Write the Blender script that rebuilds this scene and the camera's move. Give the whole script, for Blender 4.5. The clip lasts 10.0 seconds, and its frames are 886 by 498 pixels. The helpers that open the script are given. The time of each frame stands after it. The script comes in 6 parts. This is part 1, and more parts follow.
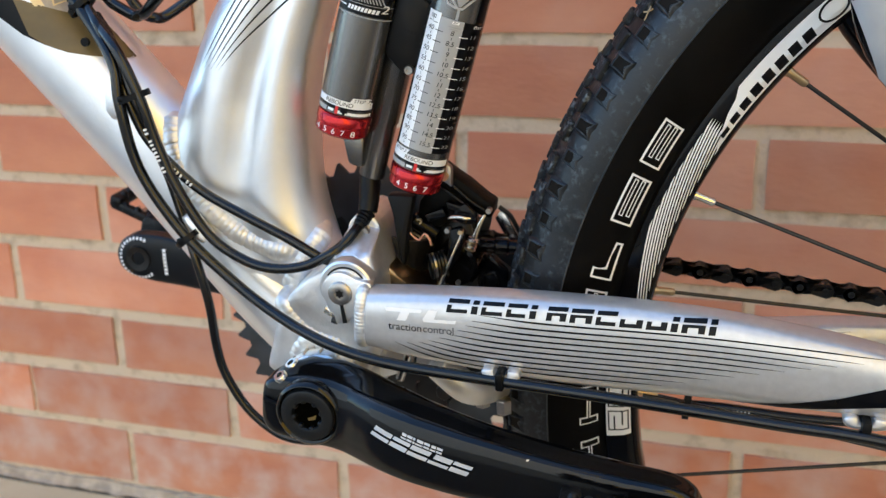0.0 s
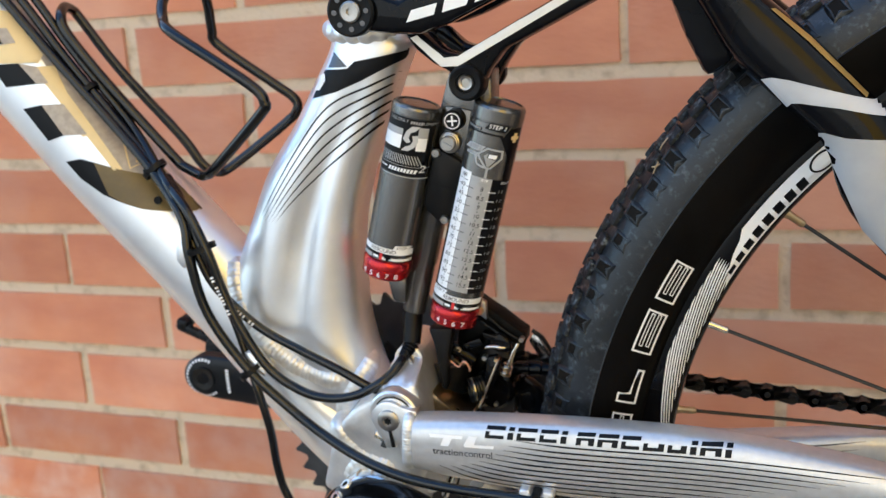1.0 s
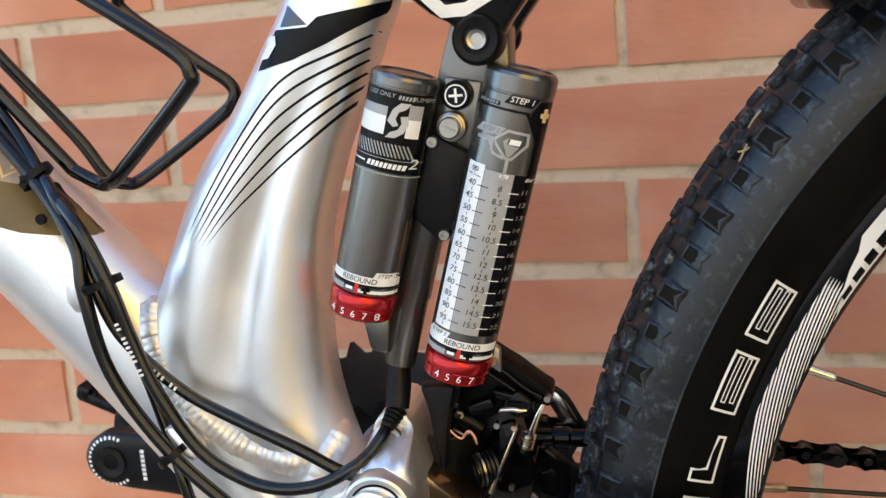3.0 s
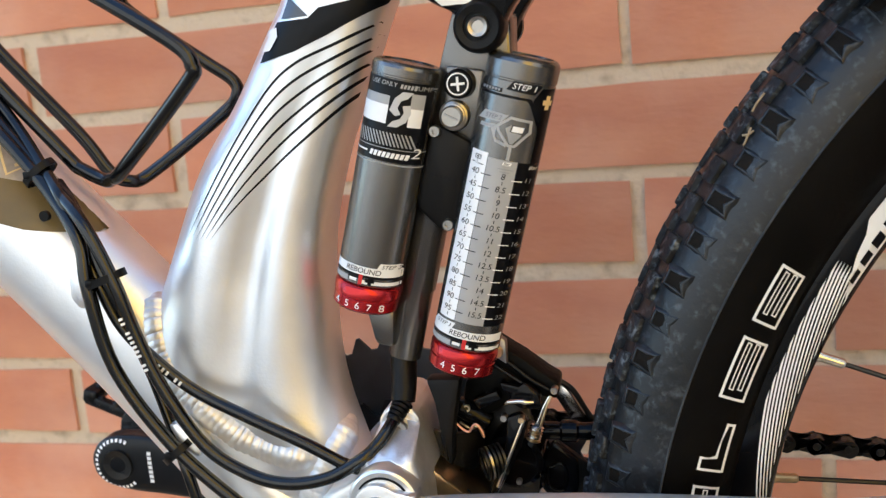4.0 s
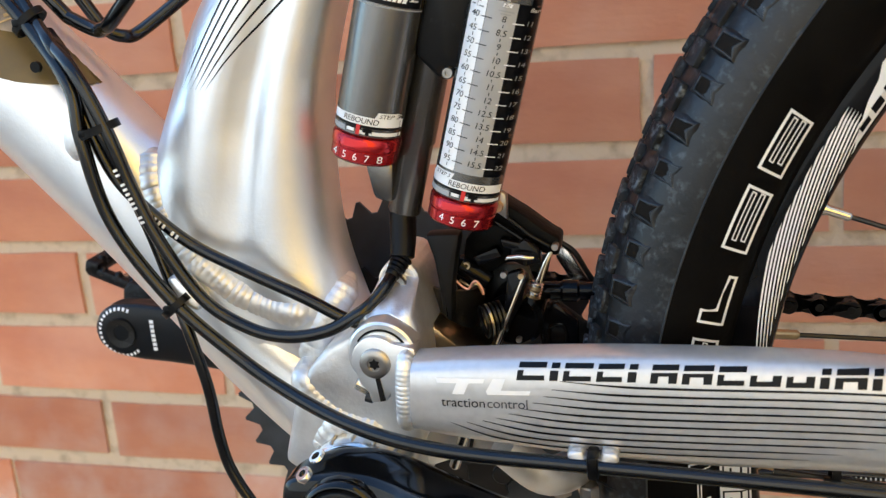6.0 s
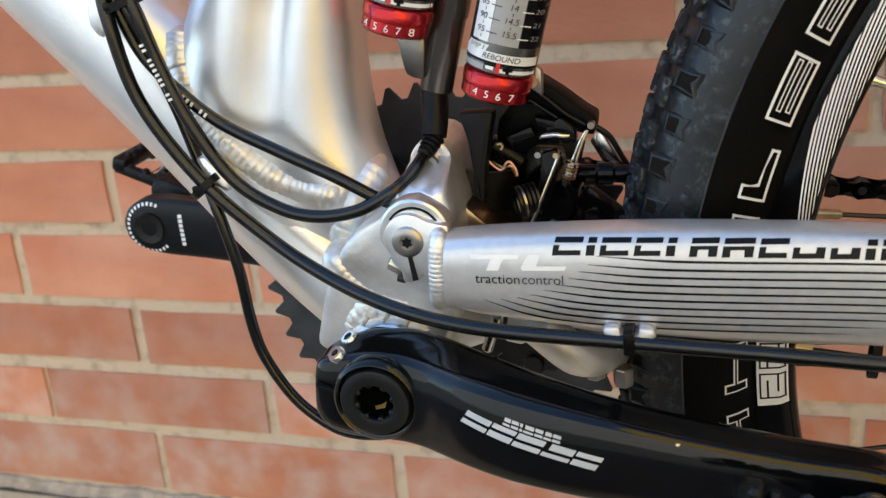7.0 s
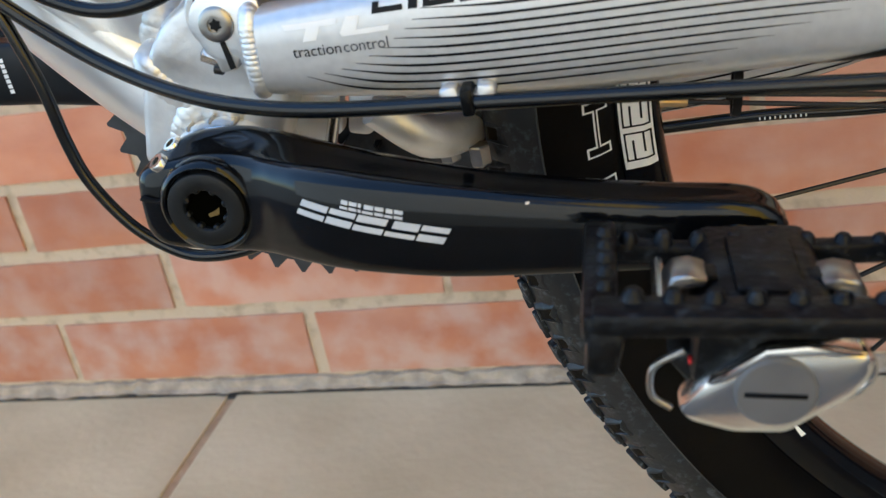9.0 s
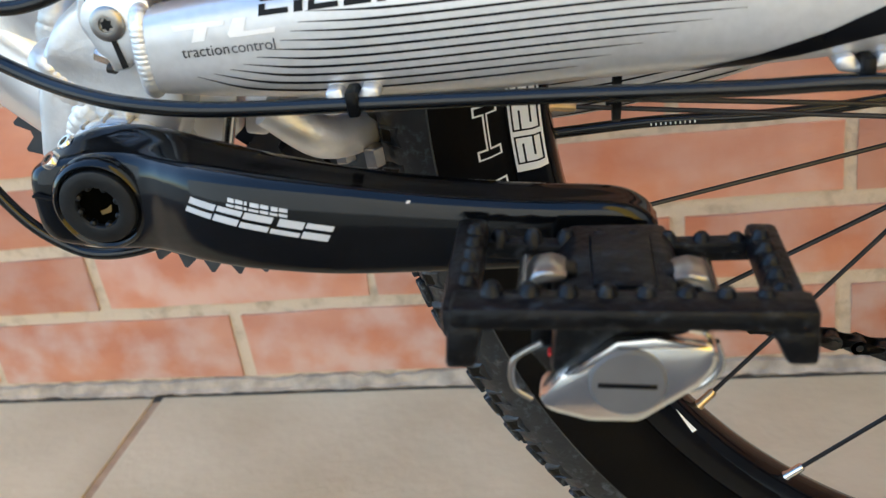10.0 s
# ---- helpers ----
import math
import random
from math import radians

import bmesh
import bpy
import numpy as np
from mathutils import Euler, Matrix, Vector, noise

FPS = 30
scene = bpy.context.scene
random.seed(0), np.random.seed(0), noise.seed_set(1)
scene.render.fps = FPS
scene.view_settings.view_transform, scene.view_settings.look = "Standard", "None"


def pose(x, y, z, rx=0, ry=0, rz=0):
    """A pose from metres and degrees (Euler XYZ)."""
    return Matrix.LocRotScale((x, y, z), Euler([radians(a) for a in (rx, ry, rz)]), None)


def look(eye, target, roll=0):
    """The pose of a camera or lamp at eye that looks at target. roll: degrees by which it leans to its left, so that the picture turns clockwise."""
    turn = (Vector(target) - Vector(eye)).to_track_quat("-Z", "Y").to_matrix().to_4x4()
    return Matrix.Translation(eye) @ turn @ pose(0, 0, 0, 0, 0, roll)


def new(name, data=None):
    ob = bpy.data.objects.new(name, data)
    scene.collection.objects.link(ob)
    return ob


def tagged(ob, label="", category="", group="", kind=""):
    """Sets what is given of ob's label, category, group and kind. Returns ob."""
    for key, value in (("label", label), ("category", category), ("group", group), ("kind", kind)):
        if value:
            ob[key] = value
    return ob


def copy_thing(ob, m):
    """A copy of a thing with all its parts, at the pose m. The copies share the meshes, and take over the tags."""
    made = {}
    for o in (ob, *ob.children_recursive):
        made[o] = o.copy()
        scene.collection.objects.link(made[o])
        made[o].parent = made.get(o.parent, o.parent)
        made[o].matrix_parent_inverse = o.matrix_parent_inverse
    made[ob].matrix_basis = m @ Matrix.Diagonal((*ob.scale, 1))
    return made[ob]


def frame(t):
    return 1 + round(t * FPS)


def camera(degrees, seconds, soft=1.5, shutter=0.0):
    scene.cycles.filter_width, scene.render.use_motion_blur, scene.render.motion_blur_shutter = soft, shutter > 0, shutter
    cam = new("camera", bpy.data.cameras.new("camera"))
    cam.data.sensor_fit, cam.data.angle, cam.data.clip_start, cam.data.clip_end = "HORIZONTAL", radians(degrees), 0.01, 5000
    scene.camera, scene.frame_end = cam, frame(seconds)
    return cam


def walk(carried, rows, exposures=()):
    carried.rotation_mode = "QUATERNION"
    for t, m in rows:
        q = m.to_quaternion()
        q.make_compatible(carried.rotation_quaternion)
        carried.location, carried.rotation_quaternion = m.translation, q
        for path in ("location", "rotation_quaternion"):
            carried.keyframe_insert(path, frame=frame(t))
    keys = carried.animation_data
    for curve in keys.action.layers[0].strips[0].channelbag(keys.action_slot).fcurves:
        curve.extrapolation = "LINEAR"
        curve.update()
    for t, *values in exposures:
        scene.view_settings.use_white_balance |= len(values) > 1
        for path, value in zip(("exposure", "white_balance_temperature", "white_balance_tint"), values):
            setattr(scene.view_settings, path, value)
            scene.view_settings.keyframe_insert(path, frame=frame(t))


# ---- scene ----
from mathutils import bvhtree

cam = camera(48.94, 10.0, 1.3)
cam.data.dof.use_dof, cam.data.dof.focus_distance, cam.data.dof.aperture_fstop = True, 0.40, 16.0
PATH = [
    (0, (0.2034, -0.4828, 0.5450), (0.0578, -0.0266, 0.4012), -1.17),
    (0.5, (0.2079, -0.5031, 0.5656), (0.0525, -0.0412, 0.4539), -2.13),
    (1, (0.2231, -0.5174, 0.5922), (0.0525, -0.0606, 0.4816), -3.68),
    (1.5, (0.2069, -0.5186, 0.5916), (0.0347, -0.0591, 0.4957), -3.15),
    (2, (0.1655, -0.4437, 0.5614), (0.0216, 0.0285, 0.4822), -3.37),
    (2.2, (0.1600, -0.4276, 0.5605), (0.0218, 0.0458, 0.4781), -3.41),
    (3.5, (0.1460, -0.3940, 0.5428), (0.0096, 0.0799, 0.4604), -4.34),
    (4, (0.1496, -0.3983, 0.5404), (0.0105, 0.0760, 0.4657), -4.73),
    (4.5, (0.1568, -0.3984, 0.5393), (0.0209, 0.0769, 0.4640), -4.95),
    (5, (0.1562, -0.3967, 0.5375), (0.0199, 0.0783, 0.4616), -4.65),
    (5.5, (0.1567, -0.3953, 0.5284), (0.0179, 0.0744, 0.4277), -4.94),
    (5.7, (0.1546, -0.3952, 0.5241), (0.0140, 0.0721, 0.4150), -4.73),
    (6.8, (0.1456, -0.3982, 0.4983), (-0.0091, 0.0552, 0.3550), -5.07),
    (7, (0.1449, -0.3963, 0.4953), (-0.0106, 0.0543, 0.3443), -5.13),
    (7.5, (0.1454, -0.3911, 0.4789), (-0.0083, 0.0517, 0.3046), -5.98),
    (8, (0.1472, -0.3871, 0.4595), (-0.0027, 0.0478, 0.2635), -7.98),
    (8.5, (0.1607, -0.3780, 0.4497), (0.0237, 0.0575, 0.2458), -9.94),
    (9, (0.1693, -0.3714, 0.4445), (0.0416, 0.0647, 0.2358), -10.87),
    (9.5, (0.1808, -0.3715, 0.4397), (0.0688, 0.0666, 0.2263), -9.89),
    (10, (0.1925, -0.3759, 0.4417), (0.0885, 0.0662, 0.2325), -9.27),
]
walk(cam, [(t, look(eye, target, roll)) for t, eye, target, roll in PATH], [(0, 1.69, 5250, 0), (0.8, 1.72, 5280, 0), (1.5, 1.65, 5310, 1), (3.5, 1.77, 5510, 2), (5.5, 1.74, 5510, 1), (6.8, 1.62, 5430, 0), (7.5, 1.49, 5390, -1), (8.3, 1.68, 5230, -2), (9, 1.64, 5180, -2), (10, 1.85, 5180, -2)])

# ---- light: open shade, the sun behind the brick wall and on the yard ----
world = bpy.data.worlds.new("sky")
scene.world = world
world.use_nodes = True
wt = world.node_tree
sky = wt.nodes.new("ShaderNodeTexSky")
sky.sky_type, sky.sun_disc = "NISHITA", False
sky.sun_elevation, sky.sun_rotation = radians(46), radians(-54)
back = wt.nodes["Background"]
back.inputs["Strength"].default_value = 0.15
wt.links.new(sky.outputs[0], back.inputs["Color"])
sun = new("sun", bpy.data.lights.new("sun", "SUN"))
sun.data.energy, sun.data.angle, sun.data.color = 4.0, radians(0.6), (1.0, 0.93, 0.82)
sun.matrix_world = look((-2.6, 1.9, 3.33), (0, 0, 0))

# ---- materials ----
def mat(name, color, rough=0.5, metal=0.0, var=0.15, scale=40.0, bump=0.0, bump_scale=200.0, coat=0.0, tint=None, spread=(0.35, 0.65), aniso=None, spec=0.5):
    m = bpy.data.materials.new(name)
    m.use_nodes = True
    nt = m.node_tree
    p = nt.nodes["Principled BSDF"]
    p.inputs["Roughness"].default_value, p.inputs["Metallic"].default_value = rough, metal
    p.inputs["Coat Weight"].default_value = coat
    p.inputs["Coat Roughness"].default_value = 0.08
    p.inputs["Specular IOR Level"].default_value = spec
    tc = nt.nodes.new("ShaderNodeTexCoord")
    a = nt.nodes.new("ShaderNodeTexNoise")
    a.inputs["Scale"].default_value, a.inputs["Detail"].default_value = scale, 6.0
    mp = nt.nodes.new("ShaderNodeMapping")
    nt.links.new(tc.outputs["Object"], mp.inputs["Vector"])
    nt.links.new(mp.outputs[0], a.inputs["Vector"])
    if aniso:
        mp.inputs["Scale"].default_value = aniso
    ramp = nt.nodes.new("ShaderNodeValToRGB")
    lo = [c * (1 - var) for c in color] if tint is None else list(tint)
    hi = [min(1, c * (1 + var)) for c in color] if tint is None else list(color)
    ramp.color_ramp.elements[0].position, ramp.color_ramp.elements[1].position = spread
    ramp.color_ramp.elements[0].color, ramp.color_ramp.elements[1].color = (*lo, 1), (*hi, 1)
    nt.links.new(a.outputs["Fac"], ramp.inputs["Fac"])
    nt.links.new(ramp.outputs["Color"], p.inputs["Base Color"])
    rr = nt.nodes.new("ShaderNodeMapRange")
    rr.inputs["To Min"].default_value, rr.inputs["To Max"].default_value = max(0.02, rough * 0.75), min(1, rough * 1.25)
    nt.links.new(a.outputs["Fac"], rr.inputs["Value"])
    nt.links.new(rr.outputs[0], p.inputs["Roughness"])
    if bump:
        b = nt.nodes.new("ShaderNodeTexNoise")
        b.inputs["Scale"].default_value, b.inputs["Detail"].default_value = bump_scale, 8.0
        nt.links.new(mp.outputs[0], b.inputs["Vector"])
        bp = nt.nodes.new("ShaderNodeBump")
        bp.inputs["Strength"].default_value, bp.inputs["Distance"].default_value = bump, 0.002
        nt.links.new(b.outputs["Fac"], bp.inputs["Height"])
        nt.links.new(bp.outputs[0], p.inputs["Normal"])
    return m


def brick_mat():
    m = mat("brick_face", (0.63, 0.265, 0.132), 0.8, var=0.12, scale=16.0, bump=0.35, bump_scale=170.0, tint=(0.48, 0.165, 0.080), spread=(0.30, 0.68), aniso=(0.55, 1, 1.3))
    nt = m.node_tree
    p = nt.nodes["Principled BSDF"]
    ramp = next(n for n in nt.nodes if n.type == "VALTORGB")
    info = nt.nodes.new("ShaderNodeObjectInfo")
    hsv = nt.nodes.new("ShaderNodeHueSaturation")
    mr = nt.nodes.new("ShaderNodeMapRange")
    mr.inputs["To Min"].default_value, mr.inputs["To Max"].default_value = 0.82, 1.14
    nt.links.new(info.outputs["Random"], mr.inputs["Value"])
    nt.links.new(mr.outputs[0], hsv.inputs["Value"])
    ms = nt.nodes.new("ShaderNodeMapRange")
    ms.inputs["To Min"].default_value, ms.inputs["To Max"].default_value = 0.9, 1.06
    sn = nt.nodes.new("ShaderNodeTexNoise")
    sn.inputs["Scale"].default_value = 3.0
    nt.links.new(sn.outputs["Fac"], ms.inputs["Value"])
    nt.links.new(ms.outputs[0], hsv.inputs["Saturation"])
    geo = nt.nodes.new("ShaderNodeNewGeometry")
    wash = nt.nodes.new("ShaderNodeTexNoise")
    wash.inputs["Scale"].default_value, wash.inputs["Detail"].default_value = 8.0, 10.0
    nt.links.new(geo.outputs["Position"], wash.inputs["Vector"])
    nt.links.new(geo.outputs["Position"], sn.inputs["Vector"])
    wr = nt.nodes.new("ShaderNodeMapRange")
    wr.inputs["From Min"].default_value, wr.inputs["From Max"].default_value, wr.inputs["To Max"].default_value = 0.44, 0.66, 0.34
    nt.links.new(wash.outputs["Fac"], wr.inputs["Value"])
    mix = nt.nodes.new("ShaderNodeMix")
    mix.data_type = "RGBA"
    mix.inputs["B"].default_value = (0.68, 0.44, 0.32, 1)
    nt.links.new(wr.outputs[0], mix.inputs["Factor"])
    nt.links.new(ramp.outputs["Color"], mix.inputs["A"])
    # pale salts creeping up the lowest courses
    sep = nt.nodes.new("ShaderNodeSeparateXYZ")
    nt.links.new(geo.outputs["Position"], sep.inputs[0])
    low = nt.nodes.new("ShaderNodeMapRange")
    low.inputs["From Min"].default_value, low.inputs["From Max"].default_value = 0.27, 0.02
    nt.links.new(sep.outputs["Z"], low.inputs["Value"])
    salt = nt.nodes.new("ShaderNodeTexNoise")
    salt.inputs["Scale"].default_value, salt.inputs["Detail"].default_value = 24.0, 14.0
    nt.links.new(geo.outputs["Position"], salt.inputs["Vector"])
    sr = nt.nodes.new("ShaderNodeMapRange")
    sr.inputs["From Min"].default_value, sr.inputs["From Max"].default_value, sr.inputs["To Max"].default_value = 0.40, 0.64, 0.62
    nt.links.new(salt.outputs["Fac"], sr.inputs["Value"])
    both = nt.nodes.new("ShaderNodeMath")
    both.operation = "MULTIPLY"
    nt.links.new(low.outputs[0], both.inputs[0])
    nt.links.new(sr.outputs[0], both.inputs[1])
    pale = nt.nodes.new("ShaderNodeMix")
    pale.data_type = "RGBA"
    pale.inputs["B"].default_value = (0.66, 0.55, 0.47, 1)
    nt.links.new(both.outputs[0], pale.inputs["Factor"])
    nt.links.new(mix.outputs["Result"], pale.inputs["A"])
    nt.links.new(pale.outputs["Result"], hsv.inputs["Color"])
    nt.links.new(hsv.outputs[0], p.inputs["Base Color"])
    return m


def dusty(m, share=0.35):
    """Pale scuffs and dust over a rubber material."""
    nt = m.node_tree
    p = nt.nodes["Principled BSDF"]
    geo = nt.nodes.new("ShaderNodeNewGeometry")
    ramps = []
    for scale, detail, lo, hi in ((190.0, 14.0, 0.48, 0.72), (420.0, 10.0, 0.46, 0.62)):
        n = nt.nodes.new("ShaderNodeTexNoise")
        n.inputs["Scale"].default_value, n.inputs["Detail"].default_value, n.inputs["Distortion"].default_value = scale, detail, 0.3
        nt.links.new(geo.outputs["Position"], n.inputs["Vector"])
        r = nt.nodes.new("ShaderNodeMapRange")
        r.inputs["From Min"].default_value, r.inputs["From Max"].default_value = lo, hi
        nt.links.new(n.outputs["Fac"], r.inputs["Value"])
        ramps.append(r)
    mul = nt.nodes.new("ShaderNodeMath")
    mul.operation = "MULTIPLY_ADD"
    mul.inputs[2].default_value = 0.0
    nt.links.new(ramps[0].outputs[0], mul.inputs[0])
    nt.links.new(ramps[1].outputs[0], mul.inputs[1])
    cut = nt.nodes.new("ShaderNodeMath")
    cut.operation = "MULTIPLY"
    cut.inputs[1].default_value = share * 2
    nt.links.new(mul.outputs[0], cut.inputs[0])
    mix = nt.nodes.new("ShaderNodeMix")
    mix.data_type = "RGBA"
    mix.inputs["B"].default_value = (0.15, 0.175, 0.20, 1)
    nt.links.new(cut.outputs[0], mix.inputs["Factor"])
    nt.links.new(p.inputs["Base Color"].links[0].from_socket, mix.inputs["A"])
    nt.links.new(mix.outputs["Result"], p.inputs["Base Color"])
    return m


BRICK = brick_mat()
# Near-black without gloss: the shade of an uncut hole, put into colour.
HOLLOW_SHADE = mat("painted_hollow_shade", (0.0015, 0.0015, 0.001), 0.9, spec=0.0)
MORTAR = mat("mortar", (0.63, 0.51, 0.36), 0.95, scale=70, tint=(0.32, 0.24, 0.155), spread=(0.18, 0.5), bump=0.65, bump_scale=260)
FLOOR = mat("floor_slab", (0.66, 0.55, 0.345), 0.85, scale=9, tint=(0.54, 0.44, 0.265), bump=0.3, bump_scale=120)
DIRT = mat("dark_dirt", (0.085, 0.072, 0.055), 0.95, scale=80, bump=0.8, bump_scale=240)
JOINT = mat("floor_joint", (0.44, 0.30, 0.17), 0.9, scale=60, bump=0.6, bump_scale=200)
# Unseen yard: made dark so that the black crank mirrors dark ground.
YARD_DARK = mat("yard_dark", (0.12, 0.115, 0.105), 0.9, scale=3, tint=(0.085, 0.08, 0.074), bump=0.4, bump_scale=60)
OCHRE = mat("ochre_plaster", (0.86, 0.50, 0.06), 0.9, scale=2, tint=(0.78, 0.44, 0.05), bump=0.2)
GREYPLASTER = mat("grey_plaster", (0.36, 0.35, 0.34), 0.9, scale=2, tint=(0.30, 0.29, 0.28), bump=0.2)
PALE = mat("pale_plaster", (0.66, 0.63, 0.59), 0.9, scale=2, tint=(0.58, 0.555, 0.52), bump=0.2)
CEMENT = mat("cement_fillet", (0.56, 0.455, 0.33), 0.95, scale=60, tint=(0.33, 0.27, 0.20), spread=(0.34, 0.66), bump=0.9, bump_scale=220)
# Slight blue in the base colour stands in for reflected sky.
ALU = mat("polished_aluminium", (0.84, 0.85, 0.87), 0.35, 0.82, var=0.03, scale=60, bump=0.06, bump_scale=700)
CAST = mat("cast_aluminium", (0.76, 0.76, 0.765), 0.44, 0.85, var=0.10, scale=70, bump=0.12, bump_scale=420)
WELD = mat("weld_aluminium", (0.82, 0.815, 0.80), 0.45, 0.8, var=0.08, scale=150, bump=0.15, bump_scale=500)
SILVER = mat("silver_paint", (0.62, 0.62, 0.625), 0.38, 0.65, var=0.04, scale=300, coat=0.5, bump=0.02, bump_scale=3000)
BLACKGLOSS = mat("black_gloss", (0.004, 0.004, 0.005), 0.10, 0.0, var=0.4, scale=25, coat=0.0, spec=0.16, bump=0.03, bump_scale=300)
CRANKBLACK = dusty(mat("black_anodised", (0.003, 0.003, 0.0033), 0.10, 0.0, var=0.5, scale=18, coat=0.0, spec=0.34, bump=0.02, bump_scale=120), 0.01)
CRANKGREY = mat("grey_black_crank", (0.006, 0.0065, 0.008), 0.30, 0.0, spec=0.25, var=0.3, scale=40)
SATIN = mat("satin_aluminium", (0.80, 0.80, 0.80), 0.36, 0.9, var=0.05, scale=90, bump=0.05, bump_scale=500)
CAPBLACK = mat("black_cap", (0.006, 0.0065, 0.007), 0.42, spec=0.3, var=0.3, scale=60, bump=0.1, bump_scale=400)
LIGHTGREY = mat("light_grey_print", (0.36, 0.36, 0.36), 0.38, var=0.05, scale=90)
POLISHED = mat("polished_cast", (0.78, 0.775, 0.76), 0.17, 1.0, var=0.05, scale=60, bump=0.02, bump_scale=200)
BADGE = mat("grey_badge", (0.13, 0.13, 0.135), 0.5, 0.2, var=0.08, scale=80)
PLASTIC = mat("black_plastic", (0.0035, 0.0035, 0.004), 0.36, spec=0.17, var=0.4, scale=70, bump=0.15, bump_scale=400)
DULLBLACK = mat("dull_black_alloy", (0.003, 0.003, 0.003), 0.42, spec=0.06, var=0.4, scale=90, bump=0.2, bump_scale=300)
PEDAL = dusty(mat("scuffed_plastic", (0.0035, 0.0035, 0.004), 0.34, spec=0.2, var=0.4, scale=70, bump=0.35, bump_scale=260), 0.09)
CABLE = mat("cable_housing", (0.003, 0.003, 0.003), 0.2, var=0.3, scale=60, spec=0.5)
DARKSTEEL = mat("oily_steel", (0.010, 0.009, 0.008), 0.34, 0.25, var=0.5, scale=80, bump=0.2, bump_scale=300)
RINGGREY = mat("ring_grey", (0.05, 0.054, 0.058), 0.45, 0.4, var=0.25, scale=60)
STEEL = mat("bright_steel", (0.70, 0.69, 0.66), 0.22, 1.0, var=0.08, scale=90)
BOLT = mat("bolt_steel", (0.40, 0.38, 0.35), 0.32, 1.0, var=0.15, scale=120)
COPPER = mat("copper_wire", (0.66, 0.36, 0.27), 0.35, 0.6, var=0.1, scale=90)
BRASS = mat("dull_brass", (0.55, 0.42, 0.24), 0.3, 1.0, var=0.2, scale=90)
GUNMETAL = mat("grey_anodised", (0.175, 0.168, 0.16), 0.24, 0.85, var=0.1, scale=50, aniso=(1, 1, 0.1))
RED = mat("red_anodised", (0.42, 0.012, 0.016), 0.2, 0.75, var=0.12, scale=60, coat=0.3)
COVER = mat("matt_black_cover", (0.005, 0.005, 0.0055), 0.5, spec=0.2, var=0.2, scale=90)
TYRE = dusty(mat("tyre_rubber", (0.008, 0.010, 0.013), 0.40, var=0.3, scale=22, tint=(0.004, 0.005, 0.0065), spec=0.5, bump=0.15, bump_scale=250), 0.20)
# Darker copy of the tyre rubber; the sidewall's shading is in the colour.
SIDEWALL = mat("tyre_sidewall", (0.0032, 0.0028, 0.0025), 0.5, spec=0.07, var=0.3, scale=30, bump=0.1, bump_scale=400)
KNOB = dusty(mat("tread_rubber", (0.020, 0.023, 0.028), 0.6, scale=35, tint=(0.007, 0.008, 0.010), spec=0.3, spread=(0.42, 0.72), bump=0.4, bump_scale=350), 0.75)
# Brown pocket floors, darkened in colour for the shade of deeper pockets.
RECESS = mat("tread_recess", (0.007, 0.005, 0.003), 0.6, spec=0.12, scale=90, bump=0.3)
WHITE = mat("white_print", (0.86, 0.86, 0.86), 0.4, var=0.03, scale=90)
SILVERPRINT = mat("silver_print", (0.52, 0.52, 0.53), 0.38, var=0.05, scale=90)
GREYPRINT = mat("grey_print", (0.30, 0.30, 0.30), 0.4, var=0.05, scale=90)
BLACKPRINT = mat("black_print", (0.003, 0.003, 0.004), 0.3, var=0.2, scale=90, spec=0.18)
OLIVE = mat("bronze_print", (0.13, 0.088, 0.022), 0.42, 0.0, var=0.15, scale=60)
GREYDECAL = mat("grey_carbon_print", (0.40, 0.345, 0.28), 0.45, 0.0, var=0.12, scale=260)
REDPRINT = mat("red_print", (0.55, 0.02, 0.02), 0.4, var=0.05, scale=90)
CREAM = mat("cream_print", (0.76, 0.59, 0.29), 0.42, 0.0, var=0.06, scale=60)
SLATE = mat("slate_print", (0.07, 0.075, 0.09), 0.35, 0.3, var=0.1, scale=60, coat=0.4)
STRAW = mat("dry_straw", (0.34, 0.27, 0.17), 0.7, scale=200, bump=0.3)
MOULD = mat("dusty_mould_line", (0.05, 0.05, 0.048), 0.7, scale=45, tint=(0.02, 0.02, 0.02), spread=(0.4, 0.6))
GOLDPRINT = mat("gold_print", (0.42, 0.28, 0.08), 0.35, 0.6, var=0.1, scale=90)

# ---- mesh helpers; lengths in millimetres in the bicycle's own axes (x to the rear, y to its drive side, z up, bottom bracket at 0) ----
MM = 0.001


def V(x, y, z):
    return Vector((x, y, z))


def mesh_ob(name, bm, material, smooth=True, angle=40):
    bmesh.ops.scale(bm, vec=(MM, MM, MM), verts=bm.verts)
    me = bpy.data.meshes.new(name)
    bm.to_mesh(me)
    bm.free()
    me.materials.append(material)
    if smooth:
        me.polygons.foreach_set("use_smooth", [True] * len(me.polygons))
        me.set_sharp_from_angle(angle=radians(angle))
    return new(name, me)


def part(name, bm, material, parent, label="", smooth=True, angle=40):
    ob = mesh_ob(name, bm, material, smooth, angle)
    ob.parent = parent
    if label:
        ob["label"] = label
    return ob


